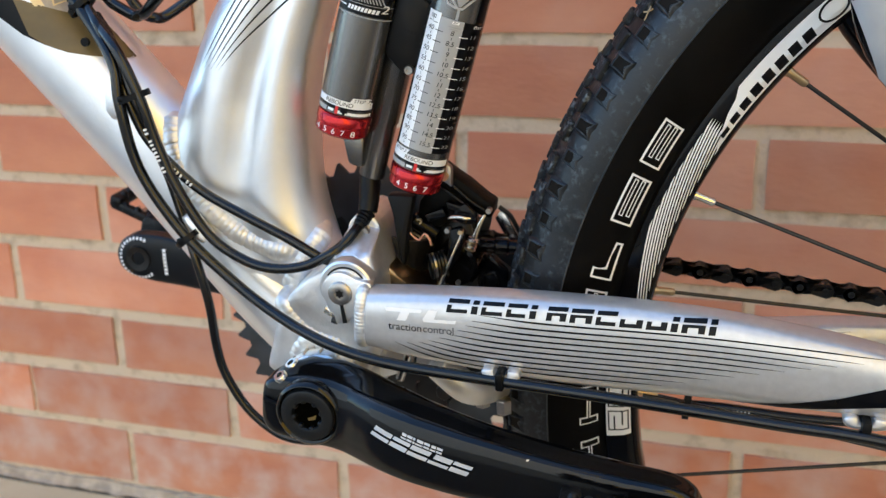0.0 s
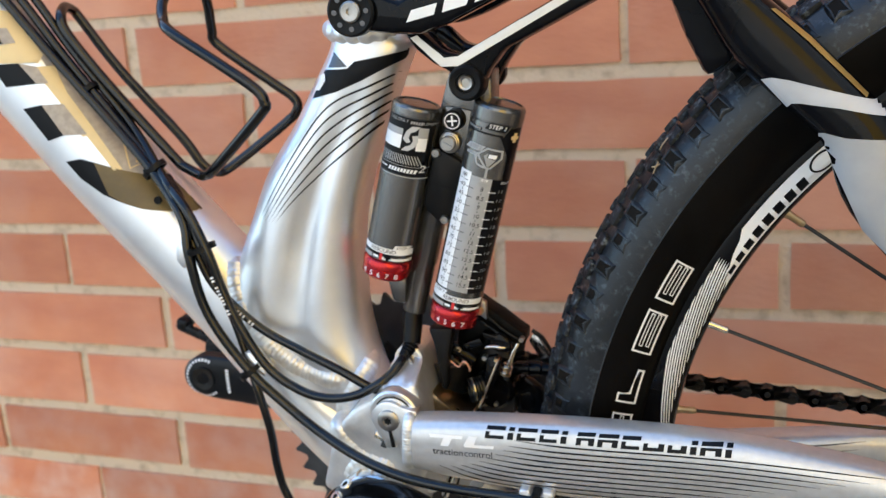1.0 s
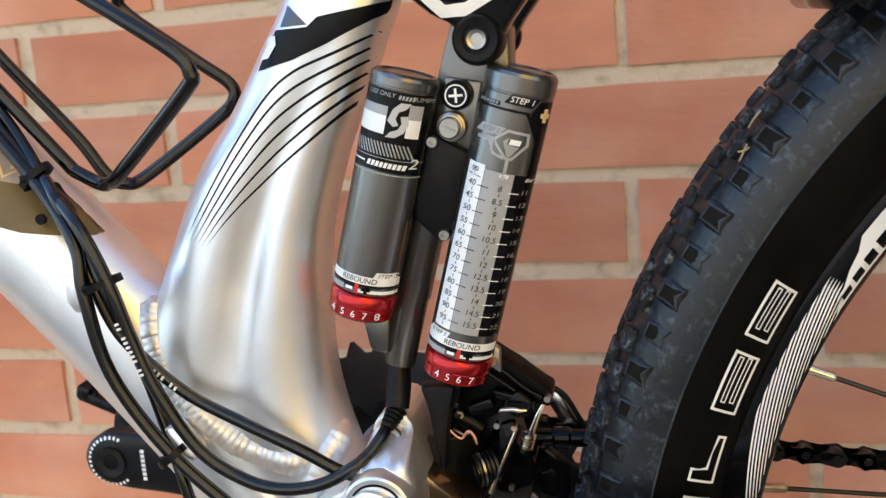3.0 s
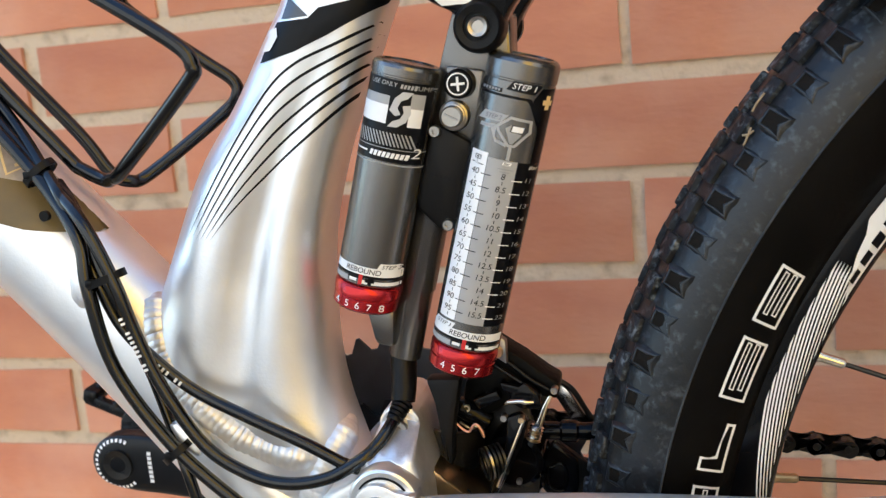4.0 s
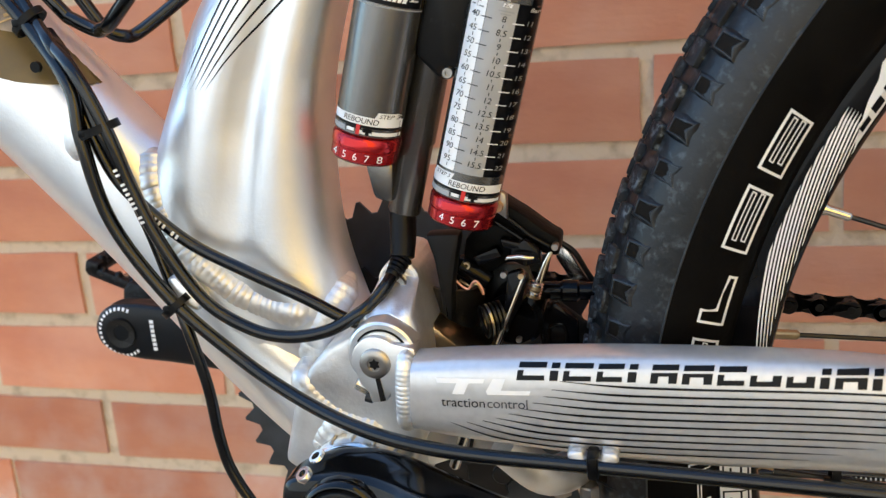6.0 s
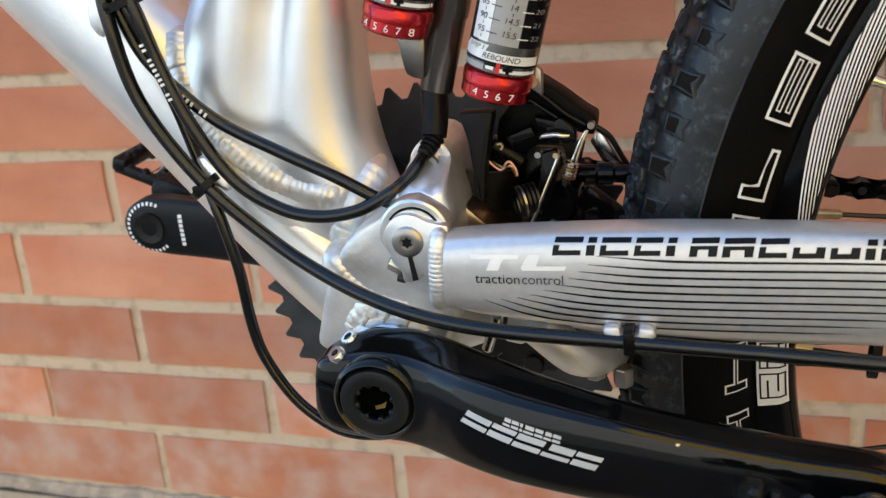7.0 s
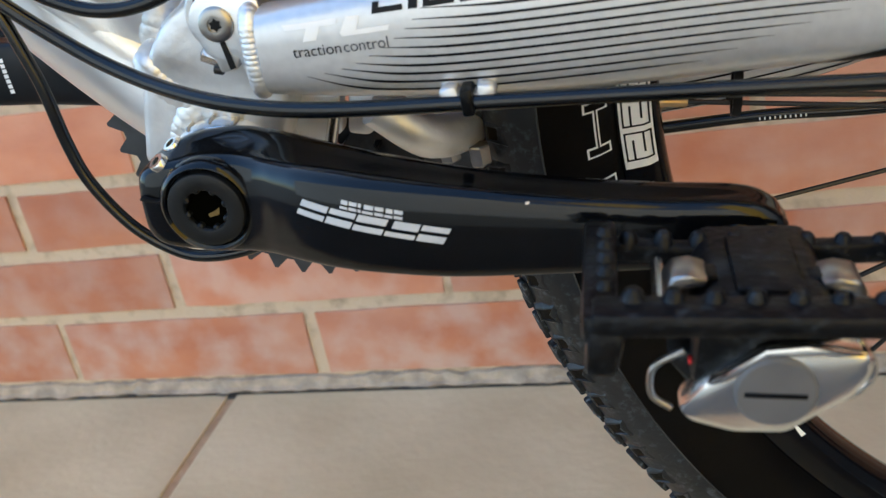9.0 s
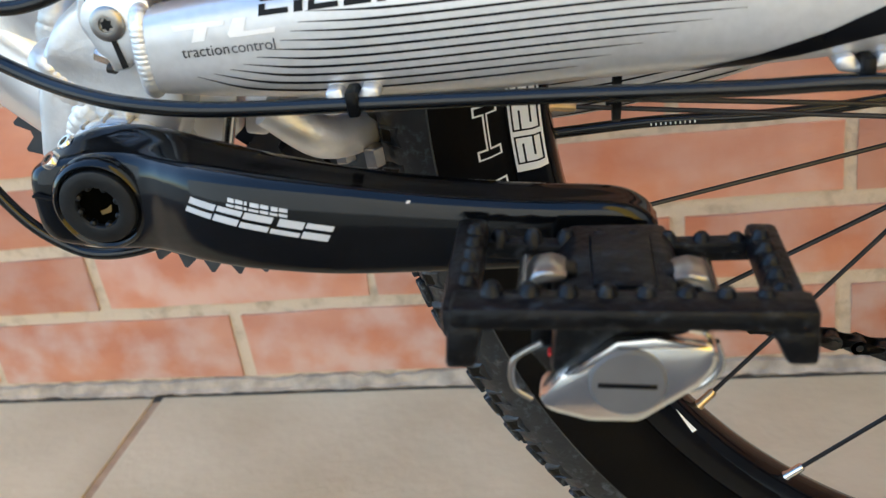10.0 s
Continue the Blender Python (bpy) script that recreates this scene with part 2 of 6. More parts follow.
def smooth_rows(rows, k=6):
    """Catmull-Rom rows between rows of numbers."""
    a = np.array(rows, float)
    p = np.vstack([2 * a[0] - a[1], a, 2 * a[-1] - a[-2]])
    out = []
    for i in range(1, len(p) - 2):
        for t in np.arange(k) / k:
            out.append(0.5 * (2 * p[i] + (p[i + 1] - p[i - 1]) * t + (2 * p[i - 1] - 5 * p[i] + 4 * p[i + 1] - p[i + 2]) * t * t + (3 * p[i] - p[i - 1] - 3 * p[i + 1] + p[i + 2]) * t**3))
    out.append(a[-1])
    return out


def rings(bm, loops, close=True, caps=True):
    vs = [[bm.verts.new(p) for p in loop] for loop in loops]
    n = len(vs[0])
    for a, b in zip(vs, vs[1:]):
        for i in range(n if close else n - 1):
            bm.faces.new((a[i], a[(i + 1) % n], b[(i + 1) % n], b[i]))
    if caps and close:
        bm.faces.new(vs[0][::-1])
        bm.faces.new(vs[-1])
    bmesh.ops.recalc_face_normals(bm, faces=bm.faces)
    return bm


def tube(pts, r, seg=12, k=6, caps=True, bm=None):
    """A round bar along points; r: one radius or one a point."""
    rr = r if hasattr(r, "__len__") else [r] * len(pts)
    rows = smooth_rows([(*p, q) for p, q in zip(pts, rr)], k) if len(pts) > 2 else [np.array((*p, q), float) for p, q in zip(pts, rr)]
    c = [Vector(row[:3]) for row in rows]
    bm = bm or bmesh.new()
    loops, up = [], None
    for i, p in enumerate(c):
        t = (c[min(i + 1, len(c) - 1)] - c[max(i - 1, 0)]).normalized()
        if up is None:
            up = V(0, 1, 0) if abs(t.y) < 0.9 else V(1, 0, 0)
        up = (up - t * up.dot(t)).normalized()
        side = t.cross(up)
        loops.append([p + float(rows[i][3]) * (up * math.cos(a) + side * math.sin(a)) for a in np.linspace(0, 2 * math.pi, seg, endpoint=False)])
    return rings(bm, loops, caps=caps)


def lathe(profile, origin, axis, seg=32, bm=None, arc=(0, 2 * math.pi)):
    """Rows of (radius, height along the axis) turned round it."""
    bm = bm or bmesh.new()
    a = Vector(axis).normalized()
    u = a.orthogonal().normalized()
    if abs(a.y) > 0.99:
        u = V(1, 0, 0)
    w = a.cross(u)
    o = Vector(origin)
    full = abs(arc[1] - arc[0] - 2 * math.pi) < 1e-6
    angles = np.linspace(arc[0], arc[1], seg, endpoint=not full)
    cols = [[o + a * h + max(r, 0.01) * (u * math.cos(x) + w * math.sin(x)) for r, h in profile] for x in angles]
    vs = [[bm.verts.new(p) for p in col] for col in cols]
    for i in range(len(vs) if full else len(vs) - 1):
        p, q = vs[i], vs[(i + 1) % len(vs)]
        for j in range(len(profile) - 1):
            bm.faces.new((p[j], q[j], q[j + 1], p[j + 1]))
    bmesh.ops.remove_doubles(bm, verts=bm.verts, dist=0.005)
    bmesh.ops.recalc_face_normals(bm, faces=bm.faces)
    return bm


def rod(p0, p1, r, r1=None, seg=24, bevel=0.6, bm=None):
    p0, p1 = Vector(p0), Vector(p1)
    h, r1 = (p1 - p0).length, r if r1 is None else r1
    return lathe([(0, 0), (r - bevel, 0), (r, bevel), (r1, h - bevel), (r1 - bevel, h), (0, h)], p0, p1 - p0, seg, bm)


def plate(poly, y0, y1, bevel=0.8, bm=None, holes=()):
    """A plate with the outline poly in (x, z), between y0 and y1."""
    own = bmesh.new()
    a = [own.verts.new((x, y0, z)) for x, z in poly]
    b = [own.verts.new((x, y1, z)) for x, z in poly]
    own.faces.new(a)
    own.faces.new(b[::-1])
    for i in range(len(a)):
        j = (i + 1) % len(a)
        own.faces.new((a[j], a[i], b[i], b[j]))
    bmesh.ops.recalc_face_normals(own, faces=own.faces)
    if bevel:
        bmesh.ops.bevel(own, geom=list(own.edges), offset=bevel, segments=2, affect="EDGES", profile=0.5)
    return merged(own, bm)


def merged(own, bm):
    if bm is None:
        return own
    me = bpy.data.meshes.new("tmp")
    own.to_mesh(me)
    own.free()
    bm.from_mesh(me)
    bpy.data.meshes.remove(me)
    return bm


def box(x0, x1, y0, y1, z0, z1, bevel=0.8, m=None, bm=None):
    own = plate([(x0, z0), (x1, z0), (x1, z1), (x0, z1)], y0, y1, bevel)
    if m is not None:
        bmesh.ops.transform(own, matrix=m, verts=own.verts)
    return merged(own, bm)


def loft(pairs, b, yc, power=2.3, seg=40, k=6, shape=None):
    """A tube through chords (x, z, x, z) in the frame's plane, half as deep as b in y round yc; shape bends its side."""
    rows = smooth_rows([(*p, d, y) for p, d, y in zip(pairs, b, yc)], k)
    loops = []
    for n, (lx, lz, rx, rz, d, y) in enumerate(rows):
        s = n / (len(rows) - 1)
        loop = []
        for a in np.linspace(0, 2 * math.pi, seg, endpoint=False):
            c, q = math.cos(a), math.sin(a)
            c2, q2 = math.copysign(abs(c) ** (2 / power), c), math.copysign(abs(q) ** (2 / power), q)
            f = shape(s, c2) if shape else 1.0
            loop.append(V((lx + rx) / 2 + (rx - lx) / 2 * c2, y + d * q2 * f, (lz + rz) / 2 + (rz - lz) / 2 * c2))
        loops.append(loop)
    return rings(bmesh.new(), loops)


def beads(pts, r, gap=2.2, amp=0.06):
    """A weld seam: one bar with a rippled, uneven surface."""
    c = [Vector(p[:3]) for p in smooth_rows(pts, 40)]
    run, rows, last = 0.0, [], c[0]
    for p in c:
        run += (p - last).length
        last = p
        ph = (run / gap) % 1.0
        rows.append((*p, r * (1 - amp + amp * math.sqrt(max(0.0, 1 - (2 * ph - 1) ** 2)) + 0.04 * noise.noise((run * 0.3, r, 0)))))
    rows = [(*q[:3], q[3] * (0.45 + 0.55 * min(1.0, 9 * i / len(rows), 9 * (len(rows) - 1 - i) / len(rows)))) for i, q in enumerate(rows)]
    even = [rows[0]]
    for q in rows[1:]:
        if (Vector(q[:3]) - Vector(even[-1][:3])).length > gap / 7:
            even.append(q)
    return tube([q[:3] for q in even], [q[3] for q in even], 16, 1)


def tree_of(bm):
    return bvhtree.BVHTree.FromBMesh(bm)


def tree_ob(ob):
    bm = bmesh.new()
    bm.from_mesh(ob.data)
    bmesh.ops.scale(bm, vec=(1000, 1000, 1000), verts=bm.verts)
    t = tree_of(bm)
    bm.free()
    return t


def glyphs(text, size, shear=0.0, spacing=1.0, align="CENTER"):
    """Flat letters of the built-in font as a bmesh in (x, y)."""
    cu = bpy.data.curves.new("letters", "FONT")
    cu.body, cu.size, cu.shear, cu.space_character, cu.align_x, cu.align_y = text, size, shear, spacing, align, "CENTER"
    ob = new("letters", cu)
    me = bpy.data.meshes.new_from_object(ob.evaluated_get(bpy.context.evaluated_depsgraph_get()))
    bm = bmesh.new()
    bm.from_mesh(me)
    bpy.data.objects.remove(ob)
    bpy.data.curves.remove(cu)
    bpy.data.meshes.remove(me)
    return bm


def flat(polys, bm=None):
    """Flat polygons in (x, y)."""
    bm = bm or bmesh.new()
    for poly in polys:
        bm.faces.new([bm.verts.new((x, y, 0)) for x, y in poly])
    return bm


def bar(x0, y0, x1, y1, lean=0.0):
    return [(x0, y0), (x1, y0), (x1 + lean, y1), (x0 + lean, y1)]


def outline(poly, w):
    """A closed line of width w round a polygon, as quads."""
    n = len(poly)
    c = Vector((sum(p[0] for p in poly) / n, sum(p[1] for p in poly) / n))
    ins = []
    for i in range(n):
        p, a, b = Vector(poly[i]), Vector(poly[i - 1]), Vector(poly[(i + 1) % n])
        d, e = (p - a).normalized(), (b - p).normalized()
        nrm = Vector((-(d + e).y, (d + e).x)).normalized()
        k = max(0.4, abs(nrm.dot(Vector((-d.y, d.x)))))
        if nrm.dot(c - p) < 0:
            nrm = -nrm
        ins.append(p + nrm * w / k)
    return [[poly[i], poly[(i + 1) % n], tuple(ins[(i + 1) % n]), tuple(ins[i])] for i in range(n)]


def refine(bm, cell):
    """Cuts flat shapes into small triangles."""
    bmesh.ops.remove_doubles(bm, verts=bm.verts, dist=0.001)
    bmesh.ops.triangulate(bm, faces=bm.faces)
    for _ in range(6):
        long = [e for e in bm.edges if e.calc_length() > cell]
        if not long:
            break
        bmesh.ops.subdivide_edges(bm, edges=long, cuts=1)
        bmesh.ops.triangulate(bm, faces=[f for f in bm.faces if len(f.verts) > 3])


def wrap(bm, origin, u, v, tree, lift=0.18, cell=2.0, way=(0, 1, 0), start=-200.0, pull=None):
    """Lays flat shapes with the axes u and v, (x, z) pairs at origin (x, z), on the surface that way meets."""
    refine(bm, cell)
    d = Vector(way).normalized()
    lost = []
    for q in bm.verts:
        x, z = origin[0] + u[0] * q.co.x + v[0] * q.co.y, origin[1] + u[1] * q.co.x + v[1] * q.co.y
        hit = tree.ray_cast(V(x, 0, z) + d * start, d)
        if pull:
            for _ in range(60):
                if hit[0] is not None and abs(hit[1].dot(d)) > 0.22:
                    break
                x, z = x + pull[0] * 0.5, z + pull[1] * 0.5
                hit = tree.ray_cast(V(x, 0, z) + d * start, d)
        if hit[0] is None:
            lost.append(q)
        else:
            nrm = hit[1] if hit[1].dot(d) < 0 else -hit[1]
            q.co = hit[0] + (nrm - d * 0.4) * lift
    bmesh.ops.delete(bm, geom=lost, context="VERTS")
    for f in bm.faces:
        f.normal_update()
        if f.normal.dot(d) > 0:
            f.normal_flip()
    return bm


# ---- setting ----


def structure(name, bm, material, label, smooth=False):
    return tagged(mesh_ob(name, bm, material, smooth), label, name.split("_")[0], kind="structure")


WALL_Y, COURSE = 287.3, [14, 84.5, 147, 210, 280, 346, 412, 481, 549.5, 616]
while COURSE[-1] < 2300:
    COURSE.append(COURSE[-1] + 66)
PITCH, JW = 238.7, 12.0
wall = structure("wall_north", box(-2600, 2000, WALL_Y + 3.5, WALL_Y + 260, -150, COURSE[-1], 0), MORTAR, "salmon-red brick wall with wide pale beige mortar joints")
wall["category"] = "wall"
# Added out of view behind the camera as a bright reflector.
structure("wall_south", box(-6500, 1690, -3900, -3600, -100, 3000, 0), PALE, "unseen pale plaster wall added across the yard to reflect light")
# Out of view; placed where the metal's gold reflections point.
structure("wall_east", box(1700, 2000, -4200, -1510, -100, 5500, 0), OCHRE, "unseen ochre plaster wall beside the yard, placed for gold reflections")
# Added out of view to keep sky light off the right side.
structure("wall_corner", box(1700, 2000, -1500, 290, -100, 3000, 0), GREYPLASTER, "unseen grey plaster wall added to shade the brick wall's right side")
ground = structure("ground", box(-60000, 60000, -60000, 60000, -400, -6, 0), YARD_DARK, "unseen yard ground in front of the paving, kept dark for reflections")
paving = structure("pavement", box(-2600, 1700, -320, WALL_Y + 3, -100, 3.8, 0), JOINT, "beige stone slab paving along the wall")

# ---- the bicycle ----
bike = new("bicycle")
bike.empty_display_size = 0.05
bike.matrix_world = Matrix(((0.99883, -0.04842, -0.00124, 0.00203), (0.04825, 0.99682, -0.06341, -0.02100), (0.00430, 0.06327, 0.99799, 0.33468), (0.00000, 0.00000, 0.00000, 1.00000)))
tagged(bike, "silver and black full-suspension mountain bike standing before a brick wall", "bicycle")
HUB = V(411.5, 0, -6.3)

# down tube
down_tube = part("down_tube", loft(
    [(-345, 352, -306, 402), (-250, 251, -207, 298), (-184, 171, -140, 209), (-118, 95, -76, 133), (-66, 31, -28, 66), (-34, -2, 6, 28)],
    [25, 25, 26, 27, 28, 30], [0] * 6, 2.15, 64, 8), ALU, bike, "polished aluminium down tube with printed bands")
dt_tree = tree_ob(down_tube)


# seat tube: wide swelling foot with a long hollow down its side
def st_shape(s, u):
    g = 0.27 * min(1, max(0, (s - 0.18) / 0.3)) * min(1, max(0.5, (0.98 - s) / 0.42))
    return 1 - g * math.exp(-(((u - 0.16 - 0.12 * (1 - s)) / 0.24) ** 2)) - 0.12 * min(1, s * 1.6) * max(0, u - 0.55)


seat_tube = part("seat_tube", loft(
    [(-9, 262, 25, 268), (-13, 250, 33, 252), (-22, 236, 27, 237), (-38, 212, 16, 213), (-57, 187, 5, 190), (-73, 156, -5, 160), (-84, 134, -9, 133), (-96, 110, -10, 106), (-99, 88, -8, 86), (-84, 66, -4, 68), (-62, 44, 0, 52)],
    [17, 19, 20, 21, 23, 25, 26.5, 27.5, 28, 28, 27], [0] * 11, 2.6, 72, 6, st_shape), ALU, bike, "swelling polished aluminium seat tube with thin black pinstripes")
st_tree = tree_ob(seat_tube)
part("collar", lathe([(0, 0), (16.5, 0), (18.5, 2), (19, 5), (18, 9), (15, 11), (0, 11)], (7, 0, 260), (0.22, 0, 0.97), 40), WELD, bike, "rough cast aluminium collar")

# weld seams
def seat(pts, trees, sink=5.2):
    """Points moved in y on to the nearest of the surfaces, sunk a little."""
    out = []
    for x, y, z in smooth_rows(pts, 6):
        hits = [h[0].y for h in (t.ray_cast(V(x, -200, z), V(0, 1, 0)) for t in trees) if h[0] is not None]
        out.append((x, min(hits) + sink if hits else y + sink, z))
    return out


part("collar_weld", beads([(-10, -3, 262), (-8, -9, 261), (-2, -15, 260), (6, -18, 259.5), (14, -18, 259), (22, -13, 259), (27, -6, 260)], 5.6, 7.0, 0.32), WELD, bike, "lumpy weld ring at the tube's head")
part("seat_mast", rod((19, 0, 262), (25, 0, 345), 15, seg=40), ALU, bike, "polished tube rising behind the link")

# bottom bracket and main pivot casting
shell = part("bottom_bracket_shell", rod((0, -37, 0), (0, 37, 0), 23.5, seg=48, bevel=1.5), ALU, bike)
cup = part("bearing_cup", lathe([(0, 0), (21, 0), (23, 1.5), (23, 8), (21.5, 10), (0, 10)], (0, -37, 0), (0, -1, 0), 40), STEEL, shell, "notched silver bearing cup")
for i in range(16):
    a = i * math.tau / 16
    part("notch", rod((23 * math.cos(a), -39, 23 * math.sin(a)), (23 * math.cos(a), -45.5, 23 * math.sin(a)), 0.9, seg=8), BOLT, shell)
def forged(poly, half, bevel=3.0):
    """The pivot bracket: a thick plate that narrows towards its ear."""
    bm = plate(poly, -half, half, bevel)
    refine(bm, 5.0)
    for q in bm.verts:
        k = min(1.0, max(0.0, (82 - q.co.z) / 10))
        q.co.y *= 0.42 + 0.58 * k * k * (3 - 2 * k)
    return bm


web = part("pivot_bracket", forged(
    [(-34, 8), (-26, 34), (-18, 49), (-9, 59), (0, 64), (6, 69), (9, 77), (10.5, 83), (13.5, 87.5), (18.5, 89), (24, 86.5), (26.8, 80), (28, 72), (29.5, 66), (31, 58), (31, 40), (29, 22), (20, 4), (-10, -8)], 38), CAST, bike, "cast aluminium pivot bracket", True, 50)
for pts, r, gap in (
    ([(-83, -22, 136), (-82.5, -24, 131), (-81, -27, 121), (-74, -29, 104), (-62, -30, 90), (-46, -31, 75), (-28, -31, 69), (-14, -31, 66)], 7.3, 2.8),
    ([(-7, -31, 77), (-9, -31, 73), (-13, -32, 67), (-19, -34, 55), (-21.5, -35, 48), (-17.9, -36, 38), (-7.6, -37, 28.8), (5.4, -37, 24.3), (18.4, -37, 21.4)], 7.0, 3.2),
):
    part("weld_seam", beads(seat(pts, (st_tree, dt_tree, tree_ob(web))), r, gap), WELD, bike, "rippled weld seam")
part("weld_seam", beads([(-20, -28, 12), (-18, -32, 14.8), (-16, -33, 18.4), (-12, -34, 22.4), (-7.7, -34, 26.3), (-2, -33, 29)], 6.0, 3.1), WELD, bike, "rippled weld seam")
part("shock_mount", lathe([(4, 1.6), (6.0, 1.0), (7.6, 1.0), (8.6, 2.0), (8.8, 6), (4, 6)], (17.9, -17.6, 78.8), (0, 1, 0), 40), SATIN, web)
bolt = part("shock_bolt", lathe([(0, -4.0), (2.0, -4.0), (2.0, -6.2), (3.9, -6.2), (4.3, -5.6), (4.3, 0), (0, 0)], (17.9, -14.5, 78.8), (0, 1, 0), 28), BOLT, web, "hexagon socket bolt")
part("pivot_boss", lathe([(0, -2.4), (10.0, -2.4), (10.2, -2.0), (10.9, -2.0), (11.1, -2.4), (12.8, -2.4), (13.7, -1.7), (14.1, -0.6), (14.3, 12), (0, 12)], (16.6, -42, 59.0), (0, 1, 0), 64), SATIN, web, angle=22)
# Raised black arc: the shade in the boss's gap, painted on.
part("boss_gap_shade", lathe([(10.3, -2.2), (10.3, -2.7), (11.0, -2.7), (11.0, -2.2)], (16.6, -42, 59.0), (0, 1, 0), 24, arc=(radians(215), radians(335))), COVER, web)

# chainstays
CS = [(31, 61, 29, 32), (53, 62.5, 54, 28), (95, 63.5, 95, 23), (134, 63, 134, 20), (183, 61, 183, 19.5), (225, 56, 226, 19), (266, 49, 268, 18), (330, 30, 332, 5), (405, 4, 405, -18)]
for side in (-1, 1):
    name = "chainstay"
    body = part(name, loft([(a, b - (h if side > 0 else 0), c, d - (h if side > 0 else 0)) for (a, b, c, d), h in zip(CS, (48, 49, 50, 50, 47.5, 40, 31, 15, 0))], [11.5, 12, 12, 12, 12, 12, 11, 9, 5], [side * y for y in (46, 46.5, 46.5, 46.5, 47, 49, 52, 60, 66)], 3.0, 40, 6), SILVER, bike, "satin silver chainstay with fine black lines")
    if side < 0:
        chainstay, cs_tree = body, tree_ob(body)
    if side > 0:
        far_stay, fs_tree = body, tree_ob(body)
        continue
    part("stay_weld", beads([(27.6, side * 45, 62.0), (27.6, side * 50.6, 58.6), (27.0, side * 52.0, 52), (26.6, side * 52.2, 46), (26.2, side * 52.0, 40), (25.6, side * 50.4, 35), (25.2, side * 45, 31.8)], 3.6, 1.8, 0.06), WELD, body, "rippled weld ring")
    ring = [(15.4 + 10.1 * math.cos(a), 58.0 + 10.1 * math.sin(a)) for a in np.linspace(radians(48), radians(206), 14)]
    end = part("pivot_clamp", plate(ring + [(7.8, 48.2), (10.6, 45.4), (11.3, 40.7), (17.2, 41.0), (19.2, 43.6), (20.6, 32.6), (30, 31.8), (31, 63.4), (25.6, 64.6)], side * 38, side * 47.6, 1.0), SATIN, body, "satin pivot clamp with a slot")
    part("pivot_bolt", lathe([(0, -1.2), (2.5, -1.2), (2.6, -2.0), (4.7, -2.1), (5.9, -1.2), (6.1, 0), (6.1, 2), (0, 2)], (14.9, side * 47.6, 57.5), (0, 1, 0), 44), BOLT, body, "grey steel pivot bolt")
    # Socket and slot are flat black shapes laid on as painted shade.
    star = [(14.9 + (2.3 if n % 2 else 1.5) * math.cos(n * math.tau / 12), 57.5 + (2.3 if n % 2 else 1.5) * math.sin(n * math.tau / 12)) for n in range(12)]
    part("star_socket_shade", plate(star, side * 48.9 - 0.2, side * 48.9 + 0.2, 0), COVER, body)
    part("slot", plate([(14.3, 51.4), (15.9, 51.6), (17.3, 42.0), (15.2, 41.6)], side * 47.8 - 0.3, side * 47.8 + 0.3, 0), COVER, body)
    part("clamp_screw", rod((4.6, side * 42.5, 47.4), (11.6, side * 42.5, 43.4), 3.0, seg=6, bevel=0.5), STEEL, body, "bright clamp screw")
    part("screw_end", rod((8.2, side * 44.8, 41.8), (11.4, side * 44.8, 40.8), 1.7, seg=12, bevel=0.3), DARKSTEEL, body)
part("stay_bridge", tube([(60, -40, 20), (74, -34, 4), (84, -18, -2), (88, 0, -4), (84, 18, -2), (74, 34, 4), (60, 40, 20)], [8, 8, 8, 7.5, 8, 8, 8], 20), CAST, bike, "curved aluminium bridge between the chainstays")

# seat stays
for side in (-1, 1):
    stay = part("seat_stay", loft([(165, 287, 193, 277), (179.5, 261.9, 210.5, 260.5), (191.3, 241.9, 223.9, 248), (204.4, 227.8, 236, 235), (217.4, 215, 247, 223), (229.8, 200.9, 259, 208), (245.4, 165.2, 269.5, 180.1), (318, 88, 334, 100), (395, 14, 408, 22)], [12, 12, 12, 12, 12, 11, 10, 8, 7], [side * y for y in (50, 51, 52, 53, 54, 56, 58, 63, 66)], 2.2, 36, 6), BLACKGLOSS, bike, "gloss black seat stay with white and gold bands")
    if side < 0:
        near_stay, ss_tree = stay, tree_ob(stay)
part("stay_brace", plate([(156, 296), (162, 280), (167, 264), (172, 250), (176, 242), (181, 231), (192, 238.1), (196, 250.2), (190, 262), (176, 290)], -46, 46, 4), BLACKGLOSS, bike, "black bridge arching over the tyre")

# ---- rear wheel ----
def polar(r, deg, y=0.0):
    a = radians(deg)
    return V(HUB.x + r * math.cos(a), y, HUB.z + r * math.sin(a))


half = [(271, 12), (274, 17), (279, 21.5), (286, 25.5), (294, 27.8), (301, 28.2), (307, 27.2), (313, 24.5), (318, 20), (322, 13.5), (324.5, 6)]
prof = [(r, -y) for r, y in half] + [(325, 0)] + [(r, y) for r, y in half[::-1]]
tyre = part("rear_tyre", lathe(prof, HUB, (0, 1, 0), 220), TYRE, bike, "black knobbly mountain bike tyre with dusty tread")
tyre_tree = tree_ob(tyre)
inner = [(r, -y - 0.25) for r, y in half if r < 299]+[(298.5, -28.35)]
part("sidewall", lathe(inner, HUB, (0, 1, 0), 220), SIDEWALL, tyre, "smooth black sidewall")
part("mould_line", lathe([(298.1, -28.2), (298.5, -28.85), (299.0, -28.2)], HUB, (0, 1, 0), 220), MOULD, tyre)
for stalk in (((158.0, -16.5, 194.5), (159.3, -18.6, 197.2), (162.0, -18.2, 200.5)), ((154.6, -18.0, 183.0), (155.8, -19.2, 186.0), (157.2, -18.4, 189.0)), ((154.2, -18.8, 186.6), (156.0, -19.6, 186.9), (158.0, -18.6, 187.9))):
    part("straw", tube([V(*q) for q in stalk], 0.4, 6, 4), STRAW, tyre, "bit of dry straw stuck in the tread")
